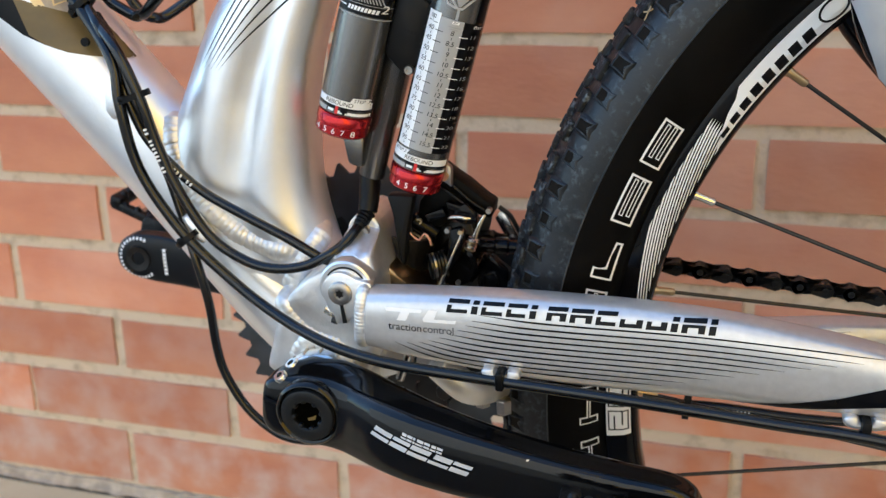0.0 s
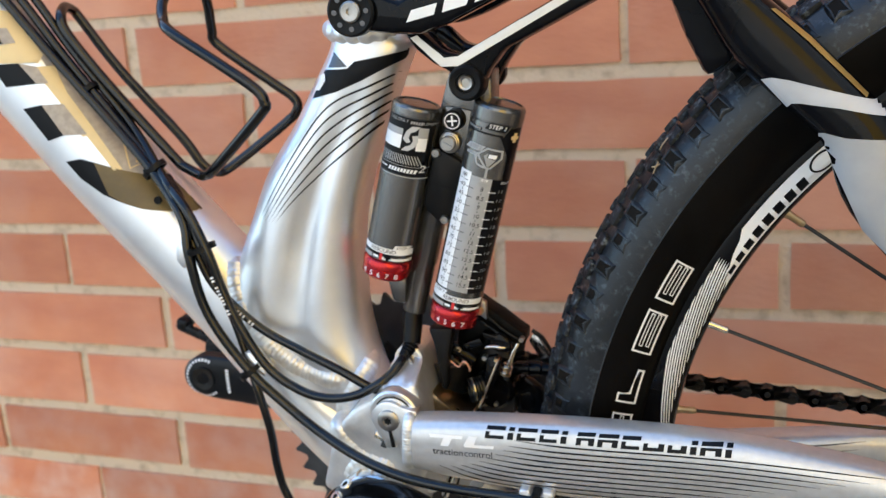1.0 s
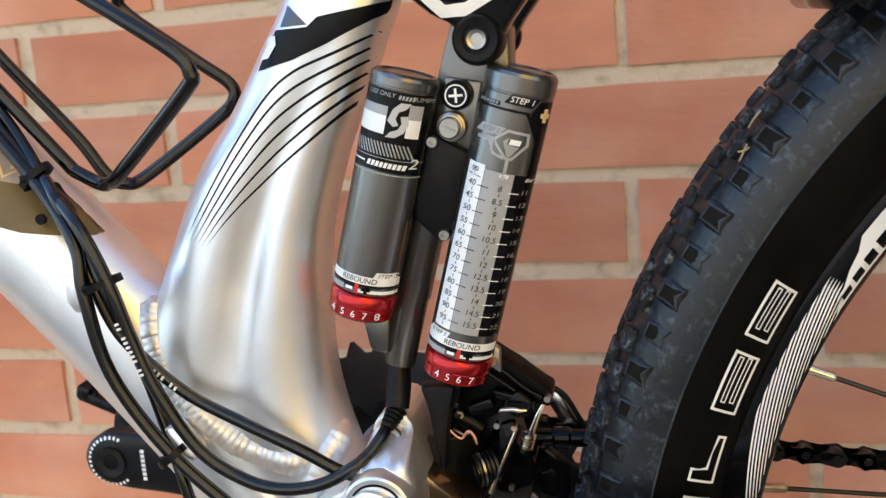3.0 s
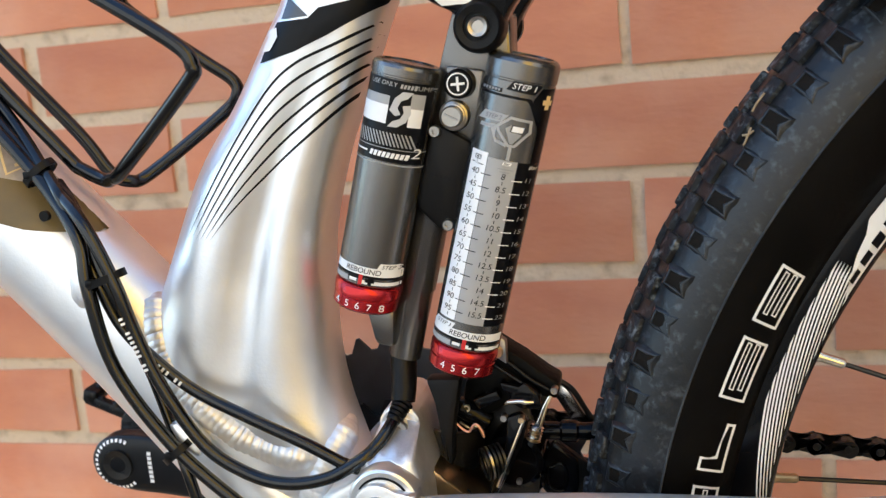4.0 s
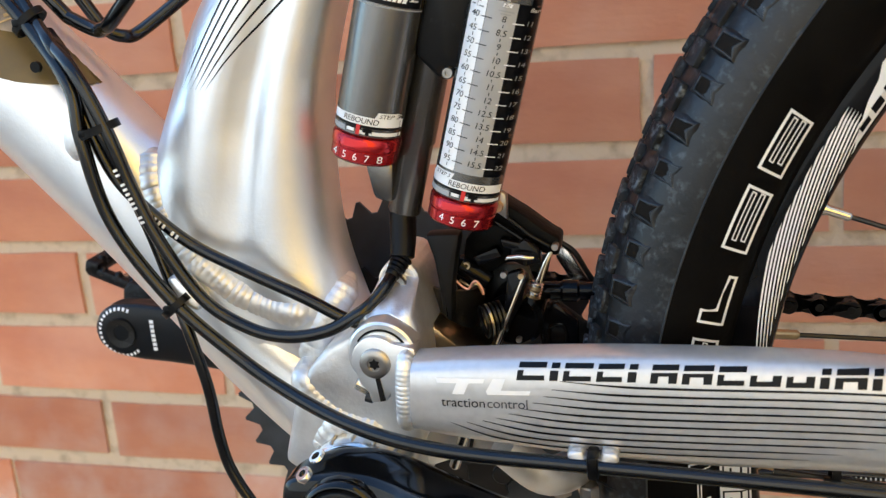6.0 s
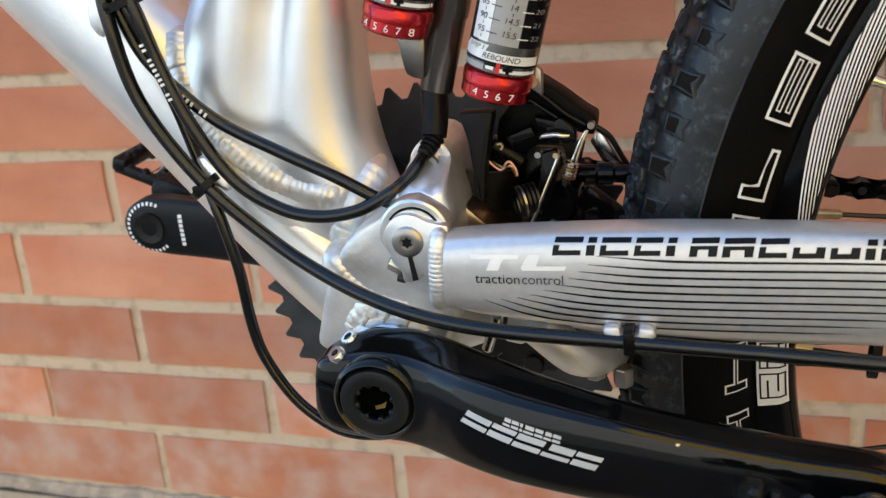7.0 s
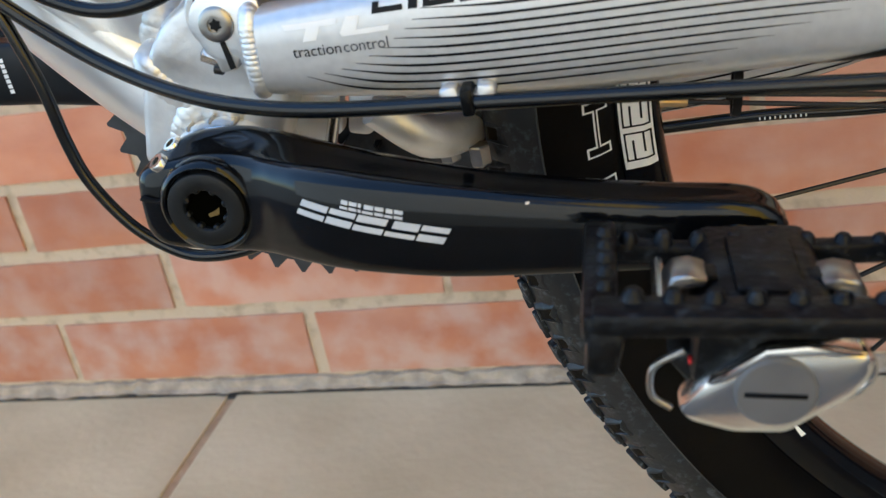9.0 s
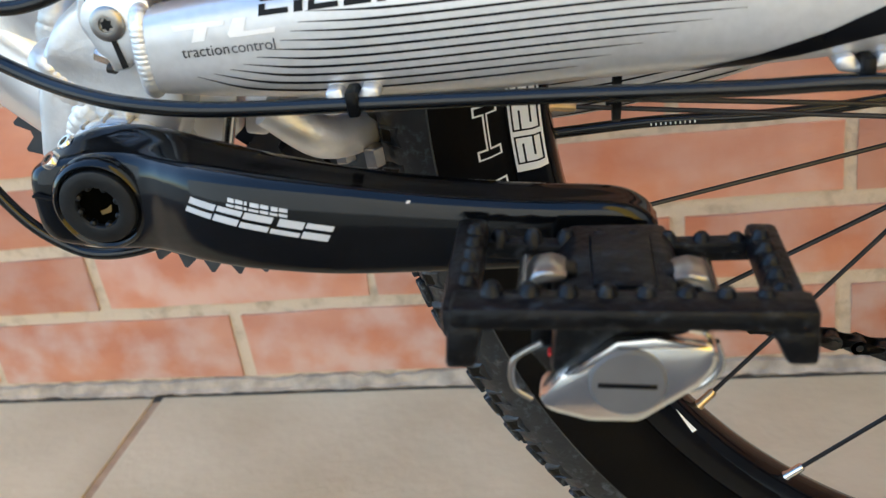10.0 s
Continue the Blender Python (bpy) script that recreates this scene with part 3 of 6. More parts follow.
rim = part("rim", lathe([(272, -11.5), (272.5, -13), (270, -14), (262, -13.2), (256.5, -9), (255, -4), (255, 4), (256.5, 9), (262, 13.2), (270, 14), (272.5, 13), (272, 11.5)], HUB, (0, 1, 0), 200), BLACKGLOSS, bike, "gloss black rim with white printed stripes")
rim_tree = tree_ob(rim)
hub = part("rear_hub", lathe([(0, -62), (8, -62), (9, -40), (28, -36), (29, -33), (15, -30), (13, 0), (15, 26), (29, 28), (28, 31), (20, 34), (17, 60), (0, 62)], HUB, (0, 1, 0), 40), PLASTIC, bike, "black hub")
# spokes: crossed, from flange to rim
for i in range(29):
    deg = 155.4 + i * 12.3
    side = -1 if i % 2 == 0 else 1
    lean = -62 if (i // 2) % 2 == 0 else 62
    a, b = polar(256, deg, side * 2.5), polar(28, deg + lean, side * 34)
    d = (b - a).normalized()
    part("spoke", rod(a + d * 2, b, 1.0, seg=8, bevel=0.1), DARKSTEEL, hub, "thin black spoke")
    part("nipple", lathe([(0, -1), (2.6, -1), (2.6, 1.5), (2.0, 2.5), (2.0, 10), (1.3, 11), (0, 11)], a, d, 10), BRASS if i % 3 else STEEL, rim, "small silver spoke nipple")


# tread: low shoulder blocks, each with a flared, notched pocket
POCKET = [(-2.7, -4.0), (2.7, -4.0), (2.8, 0.0), (3.4, 4.0), (0.0, 1.8), (-3.4, 4.0), (-2.8, 0.0)]


def knob_mesh(seed):
    bm = bmesh.new()
    loops = []
    for grow, h in ((2.6, -1.5), (1.3, 0.1), (0.8, 0.42), (0.35, 0.62), (0.0, 0.58), (-0.3, 0.06)):
        loop = []
        for x, y in POCKET:
            d = Vector((x, y - 0.5))
            d = d.normalized() if d.length > 1.9 else Vector((0, 1))
            jig = 0.35 * noise.noise((x, y, seed)) if h > 0 else 0
            loop.append(bm.verts.new((x + d.x * grow + jig, y + d.y * grow * (1.0 if abs(x) > 0.1 else 1.6) + jig, h + 0.2 * noise.noise((x * 2, y, seed + 3)))))
        loops.append(loop)
    for a, b in zip(loops, loops[1:]):
        for i in range(7):
            bm.faces.new((a[i], a[(i + 1) % 7], b[(i + 1) % 7], b[i]))
    ins = loops[-1]
    mid = bm.verts.new((0, -1.0, 0.3))
    floor_faces = [bm.faces.new((ins[i], ins[(i + 1) % 7], mid)) for i in range(7)]
    bmesh.ops.recalc_face_normals(bm, faces=bm.faces)
    for f in floor_faces:
        f.material_index = 1
    bmesh.ops.scale(bm, vec=(MM, MM, MM), verts=bm.verts)
    me = bpy.data.meshes.new("knob")
    bm.to_mesh(me)
    bm.free()
    me.materials.append(TYRE)
    me.materials.append(RECESS)
    me.polygons.foreach_set("use_smooth", [True] * len(me.polygons))
    me.set_sharp_from_angle(angle=radians(38))
    return me


knob_kinds = [knob_mesh(n * 5.1) for n in range(6)]
N_KNOB = 123


def knob_pose(deg, r, y, tilt, scale=1.0):
    """Axes: x along the tread, z out of the surface, tilted from radial towards the side."""
    rad = (polar(1, deg) - HUB).normalized()
    tan = V(-rad.z, 0, rad.x)
    out = (rad * math.cos(radians(tilt)) + V(0, math.copysign(1, y), 0) * math.sin(radians(tilt))).normalized()
    side = out.cross(tan)
    m = Matrix((tan, side, out)).transposed().to_4x4()
    p = polar(r, deg, y) * MM
    return Matrix.Translation(p) @ m @ Matrix.Scale(scale, 4)


tread = bmesh.new()
for i in range(N_KNOB):
    deg = 0.92 + i * 360 / N_KNOB
    ob = new("knob", knob_kinds[(i * 5 + i // 7) % 6])
    ob.parent = tyre
    ob.matrix_basis = knob_pose(deg, 315.1 + (0.9 if i % 2 == 0 else -0.6), -23.0, 58)
    for r, y, tilt, w, h, off in ((322.2, -14.0, 30, 9.5, 6.5, 0.5), (324.8, -4.5, 6, 7.0, 8.0, 0.0), (324.8, 4.5, 6, 7.0, 8.0, 0.5), (322.2, 14.0, 30, 8.5, 6.5, 0.0), (314.5, 23.5, 62, 11.0, 9.0, 0.5)):
        own = box(-w / 2 - random.uniform(0, 1.2), w / 2 + random.uniform(-0.6, 0.6), -h / 2, h / 2 + random.uniform(0, 0.9), -2.5, 1.9 + random.uniform(-0.4, 0.5), 0.9)
        m = knob_pose(deg + (off + random.uniform(-0.04, 0.04)) * 360 / N_KNOB, r, y, tilt)
        m.translation = m.translation * 1000
        bmesh.ops.transform(own, matrix=m, verts=own.verts)
        merged(own, tread)
tr = part("tread", tread, KNOB, tyre, "dusty worn tread blocks", True, 30)
tr["kind"] = "stuff"


# sidewall lettering as plain outlined slanted shapes, rim stripes and shapes
def around(bm, r0, deg0, tree, lift=0.3, cell=3.0):
    """Shapes in (x along the tyre clockwise as seen from the near side, y outwards) laid round the wheel."""
    refine(bm, cell)
    lost = []
    for q in bm.verts:
        p = polar(r0 + q.co.y, deg0 - math.degrees(q.co.x / r0))
        hit = tree.ray_cast(V(p.x, -200, p.z), V(0, 1, 0))
        if hit[0] is None:
            lost.append(q)
        else:
            q.co = hit[0] + (hit[1] if hit[1].y < 0 else -hit[1]) * lift - V(0, lift * 0.4, 0)
    bmesh.ops.delete(bm, geom=lost, context="VERTS")
    for f in bm.faces:
        f.normal_update()
        if f.normal.y > 0:
            f.normal_flip()
    return bm

# ---- shock absorber ----
SA = V(31.5, 0, 104.0).normalized()
SU = V(SA.z, 0, -SA.x)
shock = new("shock_absorber")
shock.parent = bike
shock["label"] = "grey twin-cylinder rear shock absorber with red knobs"
YC = -16.0


def along(base, h, y=YC, u=0.0):
    return V(base[0], y, base[1]) + SA * h + SU * u


RB, LB = (48.1, 112.3), (12.1, 138.9)
# big cylinder
big = part("spring_cylinder", lathe([(0, 2.4), (12.6, 2.4), (13.2, 3.0), (13.2, 104.2), (12.9, 104.5), (12.9, 105.0), (13.3, 105.3), (13.3, 111.0), (12.8, 112.2), (11.9, 113.1), (10.7, 113.4), (10.3, 112.8), (0, 112.8)], along(RB, 0), SA, 56), GUNMETAL, shock, "dark grey cylinder with a printed pressure scale", angle=22)
small = part("negative_cylinder", lathe([(0, 2.4), (12.5, 2.4), (13.0, 3.0), (13.0, 81.6), (12.7, 81.9), (12.7, 82.4), (13.1, 82.7), (13.1, 85.4), (12.6, 86.5), (11.7, 87.2), (10.7, 87.4), (10.3, 86.8), (0, 86.8)], along(LB, 0), SA, 56), GUNMETAL, shock, "dark grey cylinder with printed bands", angle=22)
for base, lab in ((RB, "4  5  6  7"), (LB, "4  5  6  7  8")):
    knob = part("adjuster_knob", lathe([(0, -11.6), (9, -11.6), (12.0, -10.8), (12.9, -9.8), (12.9, -6.0), (12.5, -5.6), (12.5, -5.2), (13.2, -4.8), (13.2, -1.6), (12.6, -0.6), (11, 0.2), (0, 0.2)], along(base, 2.2), SA, 64), RED, shock, "red anodised adjuster knob")
    part("knob_print", wrap(glyphs(lab, 3.9, 0, 1.05), (base[0] - SA.x * 5.8 + (1.2 if base is RB else 0.0), base[1] - SA.z * 5.8), (SU.x, SU.z), (SA.x, SA.z), tree_ob(knob), 0.12, 1.2), WHITE, knob, "engraved white numbers")
# centre body
part("damper_shaft", lathe([(0, 0), (5.6, 0), (6.6, 1.2), (6.6, 30), (7.2, 31), (7.4, 112), (0, 113)], along((19.8, 104.5), 0, -5), SA, 36), GUNMETAL, shock, "grey damper body")
part("foot_block", plate([(7, 132), (20, 127), (18, 110), (10, 112)], -12, 4, 2.5), GUNMETAL, shock)
part("head_bracket", plate([(45, 200), (47.5, 219), (52, 232), (55, 240), (70, 242), (76, 236), (75, 219), (66, 200)], -12, 6, 1.6), GUNMETAL, shock, "machined grey head bracket")
part("head_plate", plate([(46.4, 198), (51.0, 219.8), (65.2, 216.8), (59.6, 193), (54, 188)], -14, -5, 1.2), GUNMETAL, shock, "grey valve plate")
cap = part("valve_cap", lathe([(0, -8), (4.6, -8), (5.4, -7.2), (5.6, 0), (0, 0)], (56.2, -13.2, 213.0), (0, 1, 0), 36), PLASTIC, shock, "black valve cap with a white plus sign")
part("plus_sign", plate([(56.2 + 2.6 * x, 213.0 + 2.6 * z) for x, z in ((-0.17, -1), (0.17, -1), (0.17, -0.17), (1, -0.17), (1, 0.17), (0.17, 0.17), (0.17, 1), (-0.17, 1), (-0.17, 0.17), (-1, 0.17), (-1, -0.17), (-0.17, -0.17))], -21.5, -21.1, 0), WHITE, cap)
part("cap_ring", lathe([(3.6, 0), (4.1, 0), (4.1, -0.3), (3.6, -0.3)], (56.2, -21.2, 213.0), (0, 1, 0), 36), WHITE, cap)
btn = part("valve_screw", lathe([(0, -8.4), (3.5, -8.4), (4.1, -7.8), (4.1, -5.6), (4.6, -5.4), (4.6, -4.4), (5.4, -4.0), (5.8, -2.0), (5.8, 0), (0, 0)], (52.7, -13.6, 201.4), (0, 1, 0), 36), BOLT, shock, "silver slotted valve screw")
# Grey bar on the head; the groove's shade is in its colour.
part("screw_slot_shade", box(-2.6, 2.6, -0.3, 0.3, -0.35, 0.35, 0, Matrix.Translation(V(52.7, -22.2, 201.4)) @ pose(0, 0, 0, 0, 28, 0)), GREYPRINT, btn)
cover = part("side_cover", plate([(41.4, 190), (43.6, 197.4), (47.5, 198.2), (58.6, 191.2), (57.8, 186), (50.4, 162), (47.4, 158.6), (42.6, 159.4), (35.2, 167.6), (36.2, 174)], -18, -12, 1.8), COVER, shock, "matt black side cover")
for p in ((45.4, 196.4), (46.9, 161.0)):
    s = part("cover_screw", lathe([(0, -1.2), (0.95, -1.2), (0.95, -2.4), (1.9, -2.4), (2.3, -1.8), (2.3, 0), (0, 0)], (p[0], -17.6, p[1]), (0, 1, 0), 20), BOLT, shock, "small hexagon socket screw")
part("cover_print", wrap(flat([bar(-5 + i * 1.7, -0.7, -5 + i * 1.7 + 1.2, 0.7) for i in range(6)]), (46.8, 179.0), (SU.x, SU.z), (SA.x, SA.z), tree_ob(cover), 0.1, 3), BLACKPRINT, cover)
part("cable_boot", tube([(19.7, -6, 104.5), (19.9, -8.5, 99), (20.0, -11.5, 93.5), (19.8, -14, 88.6)], [5.6, 5.4, 5.2, 4.9], 24), PLASTIC, shock, "black rubber cable boot")
for i in range(5):
    f = i / 4
    part("boot_rib", lathe([(2.6, -1.1), (4.4 - 1.3 * f, -0.7), (4.4 - 1.3 * f, 0.5), (2.6, 1.1)], V(19.5, -14.6, 87.6).lerp(V(16.9, -20, 83.2), f), V(-2.6, -5.4, -4.4), 20), PLASTIC, shock)
part("rubber_flap", plate([(29, 97), (44, 97), (41.2, 86), (38.6, 73), (37.4, 61), (36.2, 58.5), (33.4, 62), (33, 73), (32, 86)], -12, -3, 2.2), COVER, shock, "black rubber flap")

# printed scale
big_tree, small_tree = tree_ob(big), tree_ob(small)
UV = dict(u=(SU.x, SU.z), v=(SA.x, SA.z))


def on_big(h, u=0.0):
    p = along(RB, h, 0, u)
    return (p.x, p.z)


def on_small(h, u=0.0):
    p = along(LB, h, 0, u)
    return (p.x, p.z)


BIGW = dict(tree=big_tree, **UV)
SMALLW = dict(tree=small_tree, **UV)


def printed(name, polys, where, lift, material, parent, label="", cell=1.6):
    """Flat shapes laid on one of the cylinders."""
    return part(name, wrap(flat(polys), where[0], lift=lift, cell=cell, **where[1]), material, parent, label)


ON_BIG, ON_SMALL = (on_big(0), BIGW), (on_small(0), SMALLW)
printed("scale_white", [bar(-10.8, 13.4, -4.3, 78.0)], ON_BIG, 0.10, WHITE, big, "white printed panel")
printed("scale_grey", [bar(-4.1, 13.4, 6.6, 76.6)], ON_BIG, 0.10, LIGHTGREY, big)
printed("scale_black", [bar(6.8, 13.4, 13.0, 76.6), bar(10.6, 76.6, 13.0, 93.0), [(7.4, 99.0), (9.4, 93.6), (12.0, 91.6), (13.0, 92.0), (13.0, 104.0), (9.6, 103.6)], [(6.6, 99.6), (8.0, 97.6), (10.8, 91.4), (10.8, 88.0), (9.9, 90.6), (6.8, 97.2), (5.6, 98.6)]], ON_BIG, 0.10, BLACKPRINT, big)
NUM1 = ["40", "45", "50", "55", "60", "65", "70", "75", "80", "85", "90", "95"]
NUM2 = ["8", "8.5", "9", "10", "10.5", "11", "12", "12.5", "13.5", "14", "14.5", "15.5"]
NUM3 = ["11", "12", "13", "14", "15", "16", "17", "18", "19", "20", "21", "22"]
rows1, rows2, rows3, ticks, ticks2 = bmesh.new(), bmesh.new(), bmesh.new(), [], []
for i, (a, b, c) in enumerate(zip(NUM1, NUM2, NUM3)):
    h = 70.6 - i * 4.84
    for target, txt, u, size, down in ((rows1, a, -8.0, 3.1, 0.0), (rows2, b, 2.6, 3.1, 0.0), (rows3, c, 10.9, 2.4, 0.4)):
        g = glyphs(txt, size, 0.12)
        bmesh.ops.translate(g, vec=(u, h - down, 0), verts=g.verts)
        merged(g, target)
    ticks += [bar(-5.6, h - 0.5, -1.6, h - 0.2), bar(-7.6, h - 2.9, -7.35, h - 1.7)]
    if i < 11:
        ticks.append(bar(2.6, h - 2.9, 2.85, h - 1.8))
    ticks2.append(bar(5.7, h - 1.0, 9.2, h - 0.65))
for g, m_ in ((rows1, BLACKPRINT), (rows2, BLACKPRINT), (rows3, GREYPRINT)):
    part("scale_print", wrap(g, on_big(0), lift=0.22, cell=1.4, **BIGW), m_, big, "printed numbers")
printed("scale_ticks", ticks, ON_BIG, 0.22, BLACKPRINT, big)
printed("scale_ticks", ticks2, ON_BIG, 0.22, WHITE, big)
printed("scale_header", outline(bar(-9.0, 75.0, -6.6, 76.6), 0.28) + [bar(-8.3, 75.5, -7.4, 76.1), bar(-9.9, 73.5, -8.5, 73.8), bar(-7.3, 73.2, -5.2, 73.5), bar(-7.9, 73.0, -7.75, 75.0)], ON_BIG, 0.22, BLACKPRINT, big)
printed("scale_header", [bar(1.4, 74.9, 4.4, 76.1, 0.3)], ON_BIG, 0.24, WHITE, big)
part("bar_word", wrap(glyphs("Bar", 1.9, 0.2), on_big(75.0, 11.6), lift=0.24, cell=1.0, **BIGW), WHITE, big)
part("bar_word", wrap(glyphs("Bar", 1.5, 0.2), on_big(75.5, 2.9), lift=0.30, cell=1.0, **BIGW), BLACKPRINT, big)
printed("header_line", [bar(0.2, 73.2, 5.6, 73.6), bar(1.0, 72.2, 4.6, 72.6)], ON_BIG, 0.22, GREYPRINT, big)
# arrow-shaped emblem above the scale
EMB = [(-3.6, 88.4), (1.0, 92.4), (8.6, 92.0), (8.9, 87.6), (4.4, 81.6), (1.8, 81.6), (-2.6, 86.2)]
printed("emblem", outline(EMB, 0.95) + [bar(2.3, 76.8, 3.5, 82.2), [(-9.8, 87.0), (-3.8, 87.0), (-2.4, 88.4), (-9.4, 88.4)], [(-3.4, 88.6), (-6.0, 88.6), (-2.4, 83.4), (1.6, 82.4), (1.2, 81.4), (-3.0, 82.6)]], ON_BIG, 0.15, LIGHTGREY, big)
printed("emblem_shade", [[(0.0, 88.0), (2.0, 89.6), (1.6, 87.0), (6.0, 86.6), (3.4, 82.8), (2.4, 82.8)]], ON_BIG, 0.15, GREYPRINT, big)
printed("emblem_mark", [bar(2.2, 87.2, 6.0, 89.2, 0.4)], ON_BIG, 0.2, WHITE, big)
printed("step_tab", [[(-11.0, 89.6), (-2.0, 89.9), (0.2, 92.6), (-8.8, 92.8)]], ON_BIG, 0.14, LIGHTGREY, big)
printed("step_band", [bar(-12.4, 98.6, 6.4, 99.5), bar(-12.4, 99.9, -4.0, 101.4), [(-2.6, 101.4), (7.4, 101.0), (9.6, 104.6), (-0.4, 104.8)]], ON_BIG, 0.12, BLACKPRINT, big)
part("step_word", wrap(glyphs("STEP 1", 3.0, 0.25), on_big(103.0, 3.6), lift=0.22, cell=1.2, **BIGW), WHITE, big, "white words on a black band")
part("step_word", wrap(glyphs("STEP 2", 2.2, 0.25), on_big(91.2, -5.2), lift=0.30, cell=1.0, **BIGW), BADGE, big)
printed("range_bars", [bar(-11.6 + i * 1.2, 100.2, -10.8 + i * 1.2, 101.2, 0.2) for i in range(6)] + [bar(-9.4 + i * 1.1, 87.4, -8.7 + i * 1.1, 88.1, 0.2) for i in range(5)], ON_BIG, 0.2, GREYPRINT, big)
printed("plus_mark", [bar(10.4, 98.0, 12.8, 99.8), bar(11.2, 96.4, 12.3, 101.4)], ON_BIG, 0.24, CREAM, big)
for cyl, ON, base, mid in ((big, ON_BIG, on_big, 1.4), (small, ON_SMALL, on_small, -0.2)):
    tab = -8.2 if cyl is big else 9.4
    printed("foot_band", [bar(-12.9, 7.0, 12.9, 8.0), bar(-12.9, 8.0, 12.9, 10.2), bar(mid - 0.6, 3.6, 12.9, 5.0), bar(mid - 4.8, 4.0, mid - 1.8, 5.2)], ON, 0.10, WHITE, cyl, "white printed band")
    printed("step_tab", [[(tab - 4.6, 9.8), (tab + 3.4, 9.8), (tab + 4.6, 12.4), (tab - 3.4, 12.4)]], ON, 0.12, WHITE, cyl)
    printed("foot_line", [bar(-12.9, 6.0, 12.9, 6.9), bar(mid - 5.6, 5.3, mid + 1.0, 5.9)], ON, 0.14, BLACKPRINT, cyl)
    printed("foot_shade", [bar(-12.9, 3.4, mid - 5.6, 5.4)], ON, 0.14, LIGHTGREY, cyl)
    part("rebound_word", wrap(glyphs("REBOUND", 2.9, 0.12), base(8.6, mid), lift=0.26, cell=1.0, **ON[1]), BLACKPRINT, cyl, "printed word")
    part("step_word", wrap(glyphs("STEP 3", 2.1, 0.25), base(11.1, tab), lift=0.26, cell=1.0, **ON[1]), BLACKPRINT, cyl)
    printed("rebound_mark", [bar(mid - 1.0, 3.2, mid + 0.5, 7.0)], ON, 0.26, REDPRINT, cyl, "red printed mark")
    printed("rebound_plus", [bar(mid + 1.6, 4.4, mid + 5.0, 5.8), bar(mid + 2.7, 3.3, mid + 4.0, 6.8)], ON, 0.28, BLACKPRINT, cyl)
# bands of the smaller cylinder
printed("band_black", [bar(-12.95, 51.4, 12.95, 81.4)], ON_SMALL, 0.08, BLACKPRINT, small)
printed("band_white", [bar(-12.8, 65.2, -1.2, 72.0), bar(6.4, 65.2, 10.6, 72.0)], ON_SMALL, 0.18, WHITE, small)
printed("band_blue_grey", [bar(-12.8, 72.0, -1.2, 75.4), bar(6.4, 72.0, 10.6, 77.4)], ON_SMALL, 0.18, LIGHTGREY, small)
printed("emblem", [[(-0.6, 70.4), (0.6, 74.8), (3.2, 77.6), (6.8, 77.8), (5.2, 75.4), (3.0, 74.2), (2.2, 71.6), (3.6, 69.4), (1.8, 68.6)], [(6.4, 73.2), (7.0, 70.2), (5.8, 66.8), (3.0, 64.6), (-0.4, 64.4), (1.2, 66.6), (3.6, 67.8), (4.6, 70.2), (3.8, 72.6)]], ON_SMALL, 0.26, SILVERPRINT, small, "grey printed emblem")
printed("hatching", [bar(-11.6 + i * 1.35, 57.4, -11.0 + i * 1.35, 62.2, -2.4) for i in range(17)], ON_SMALL, 0.18, LIGHTGREY, small)
printed("name_print", [bar(-5.6 + i * 1.62, 53.0, -4.4 + i * 1.62, 55.0, 0.5) for i in range(9)] + [bar(-12.6, 53.8, -6.6, 54.4)], ON_SMALL, 0.18, WHITE, small)
part("name_number", wrap(glyphs("2", 5.4, 0.15), on_small(55.4, 10.6), lift=0.2, cell=1.2, **SMALLW), WHITE, small)
printed("line_band", [bar(-12.9, 50.4, 12.9, 50.9), bar(-12.9, 56.2, 12.9, 56.5)], ON_SMALL, 0.14, GREYPRINT, small)
printed("warning_print", [bar(1.9 + i * 1.2, 78.7, 2.7 + i * 1.2, 80.2, 0.3) for i in range(5)], ON_SMALL, 0.18, LIGHTGREY, small)
for word, u in (("USE ONLY", -4.6), ("PUMPS", 10.0)):
    part("warning_word", wrap(glyphs(word, 2.3, 0.1), on_small(79.6, u), lift=0.2, cell=1.0, **SMALLW), LIGHTGREY, small, "printed words")

# ---- printed decals on the frame ----
XZ = dict(origin=(0, 0), u=(1, 0), v=(0, 1))


def decal(name, polys, tree, material, parent, lift=0.15, cell=4.0, label=""):
    pull = (-0.77, -0.64) if tree is dt_tree else (-0.97, 0.0) if tree is st_tree else None
    return part(name, wrap(flat(polys), tree=tree, lift=lift, cell=cell, pull=pull, **XZ), material, parent, label)


def line_poly(pts, w0, w1=None, k=8):
    """A tapering curved stroke through (x, z) points, as quads."""
    c = [Vector(p) for p in smooth_rows(pts, k)]
    out, n = [], len(c) - 1
    edge = []
    for i, p in enumerate(c):
        t = (c[min(i + 1, n)] - c[max(i - 1, 0)]).normalized()
        wd = (w0 if w1 is None else w0 + (w1 - w0) * i / n) * min(1.0, 0.15 + 6 * i / n, 0.15 + 6 * (n - i) / n) / 2
        edge.append((p + Vector((-t.y, t.x)) * wd, p - Vector((-t.y, t.x)) * wd))
    for (a, b), (c2, d) in zip(edge, edge[1:]):
        out.append([tuple(a), tuple(b), tuple(d), tuple(c2)])
    return out


decal('grey_panel', [[(-202.8, 312.8), (-186.7, 302.7), (-146.0, 245.2), (-117.3, 200.2), (-110.2, 185.0), (-115.8, 183.3), (-142.9, 192.4), (-172.9, 237.5), (-185.3, 258.1), (-202.2, 283.4), (-224.9, 314.8)]], dt_tree, GREYDECAL, down_tube, 0.35, 2.0)
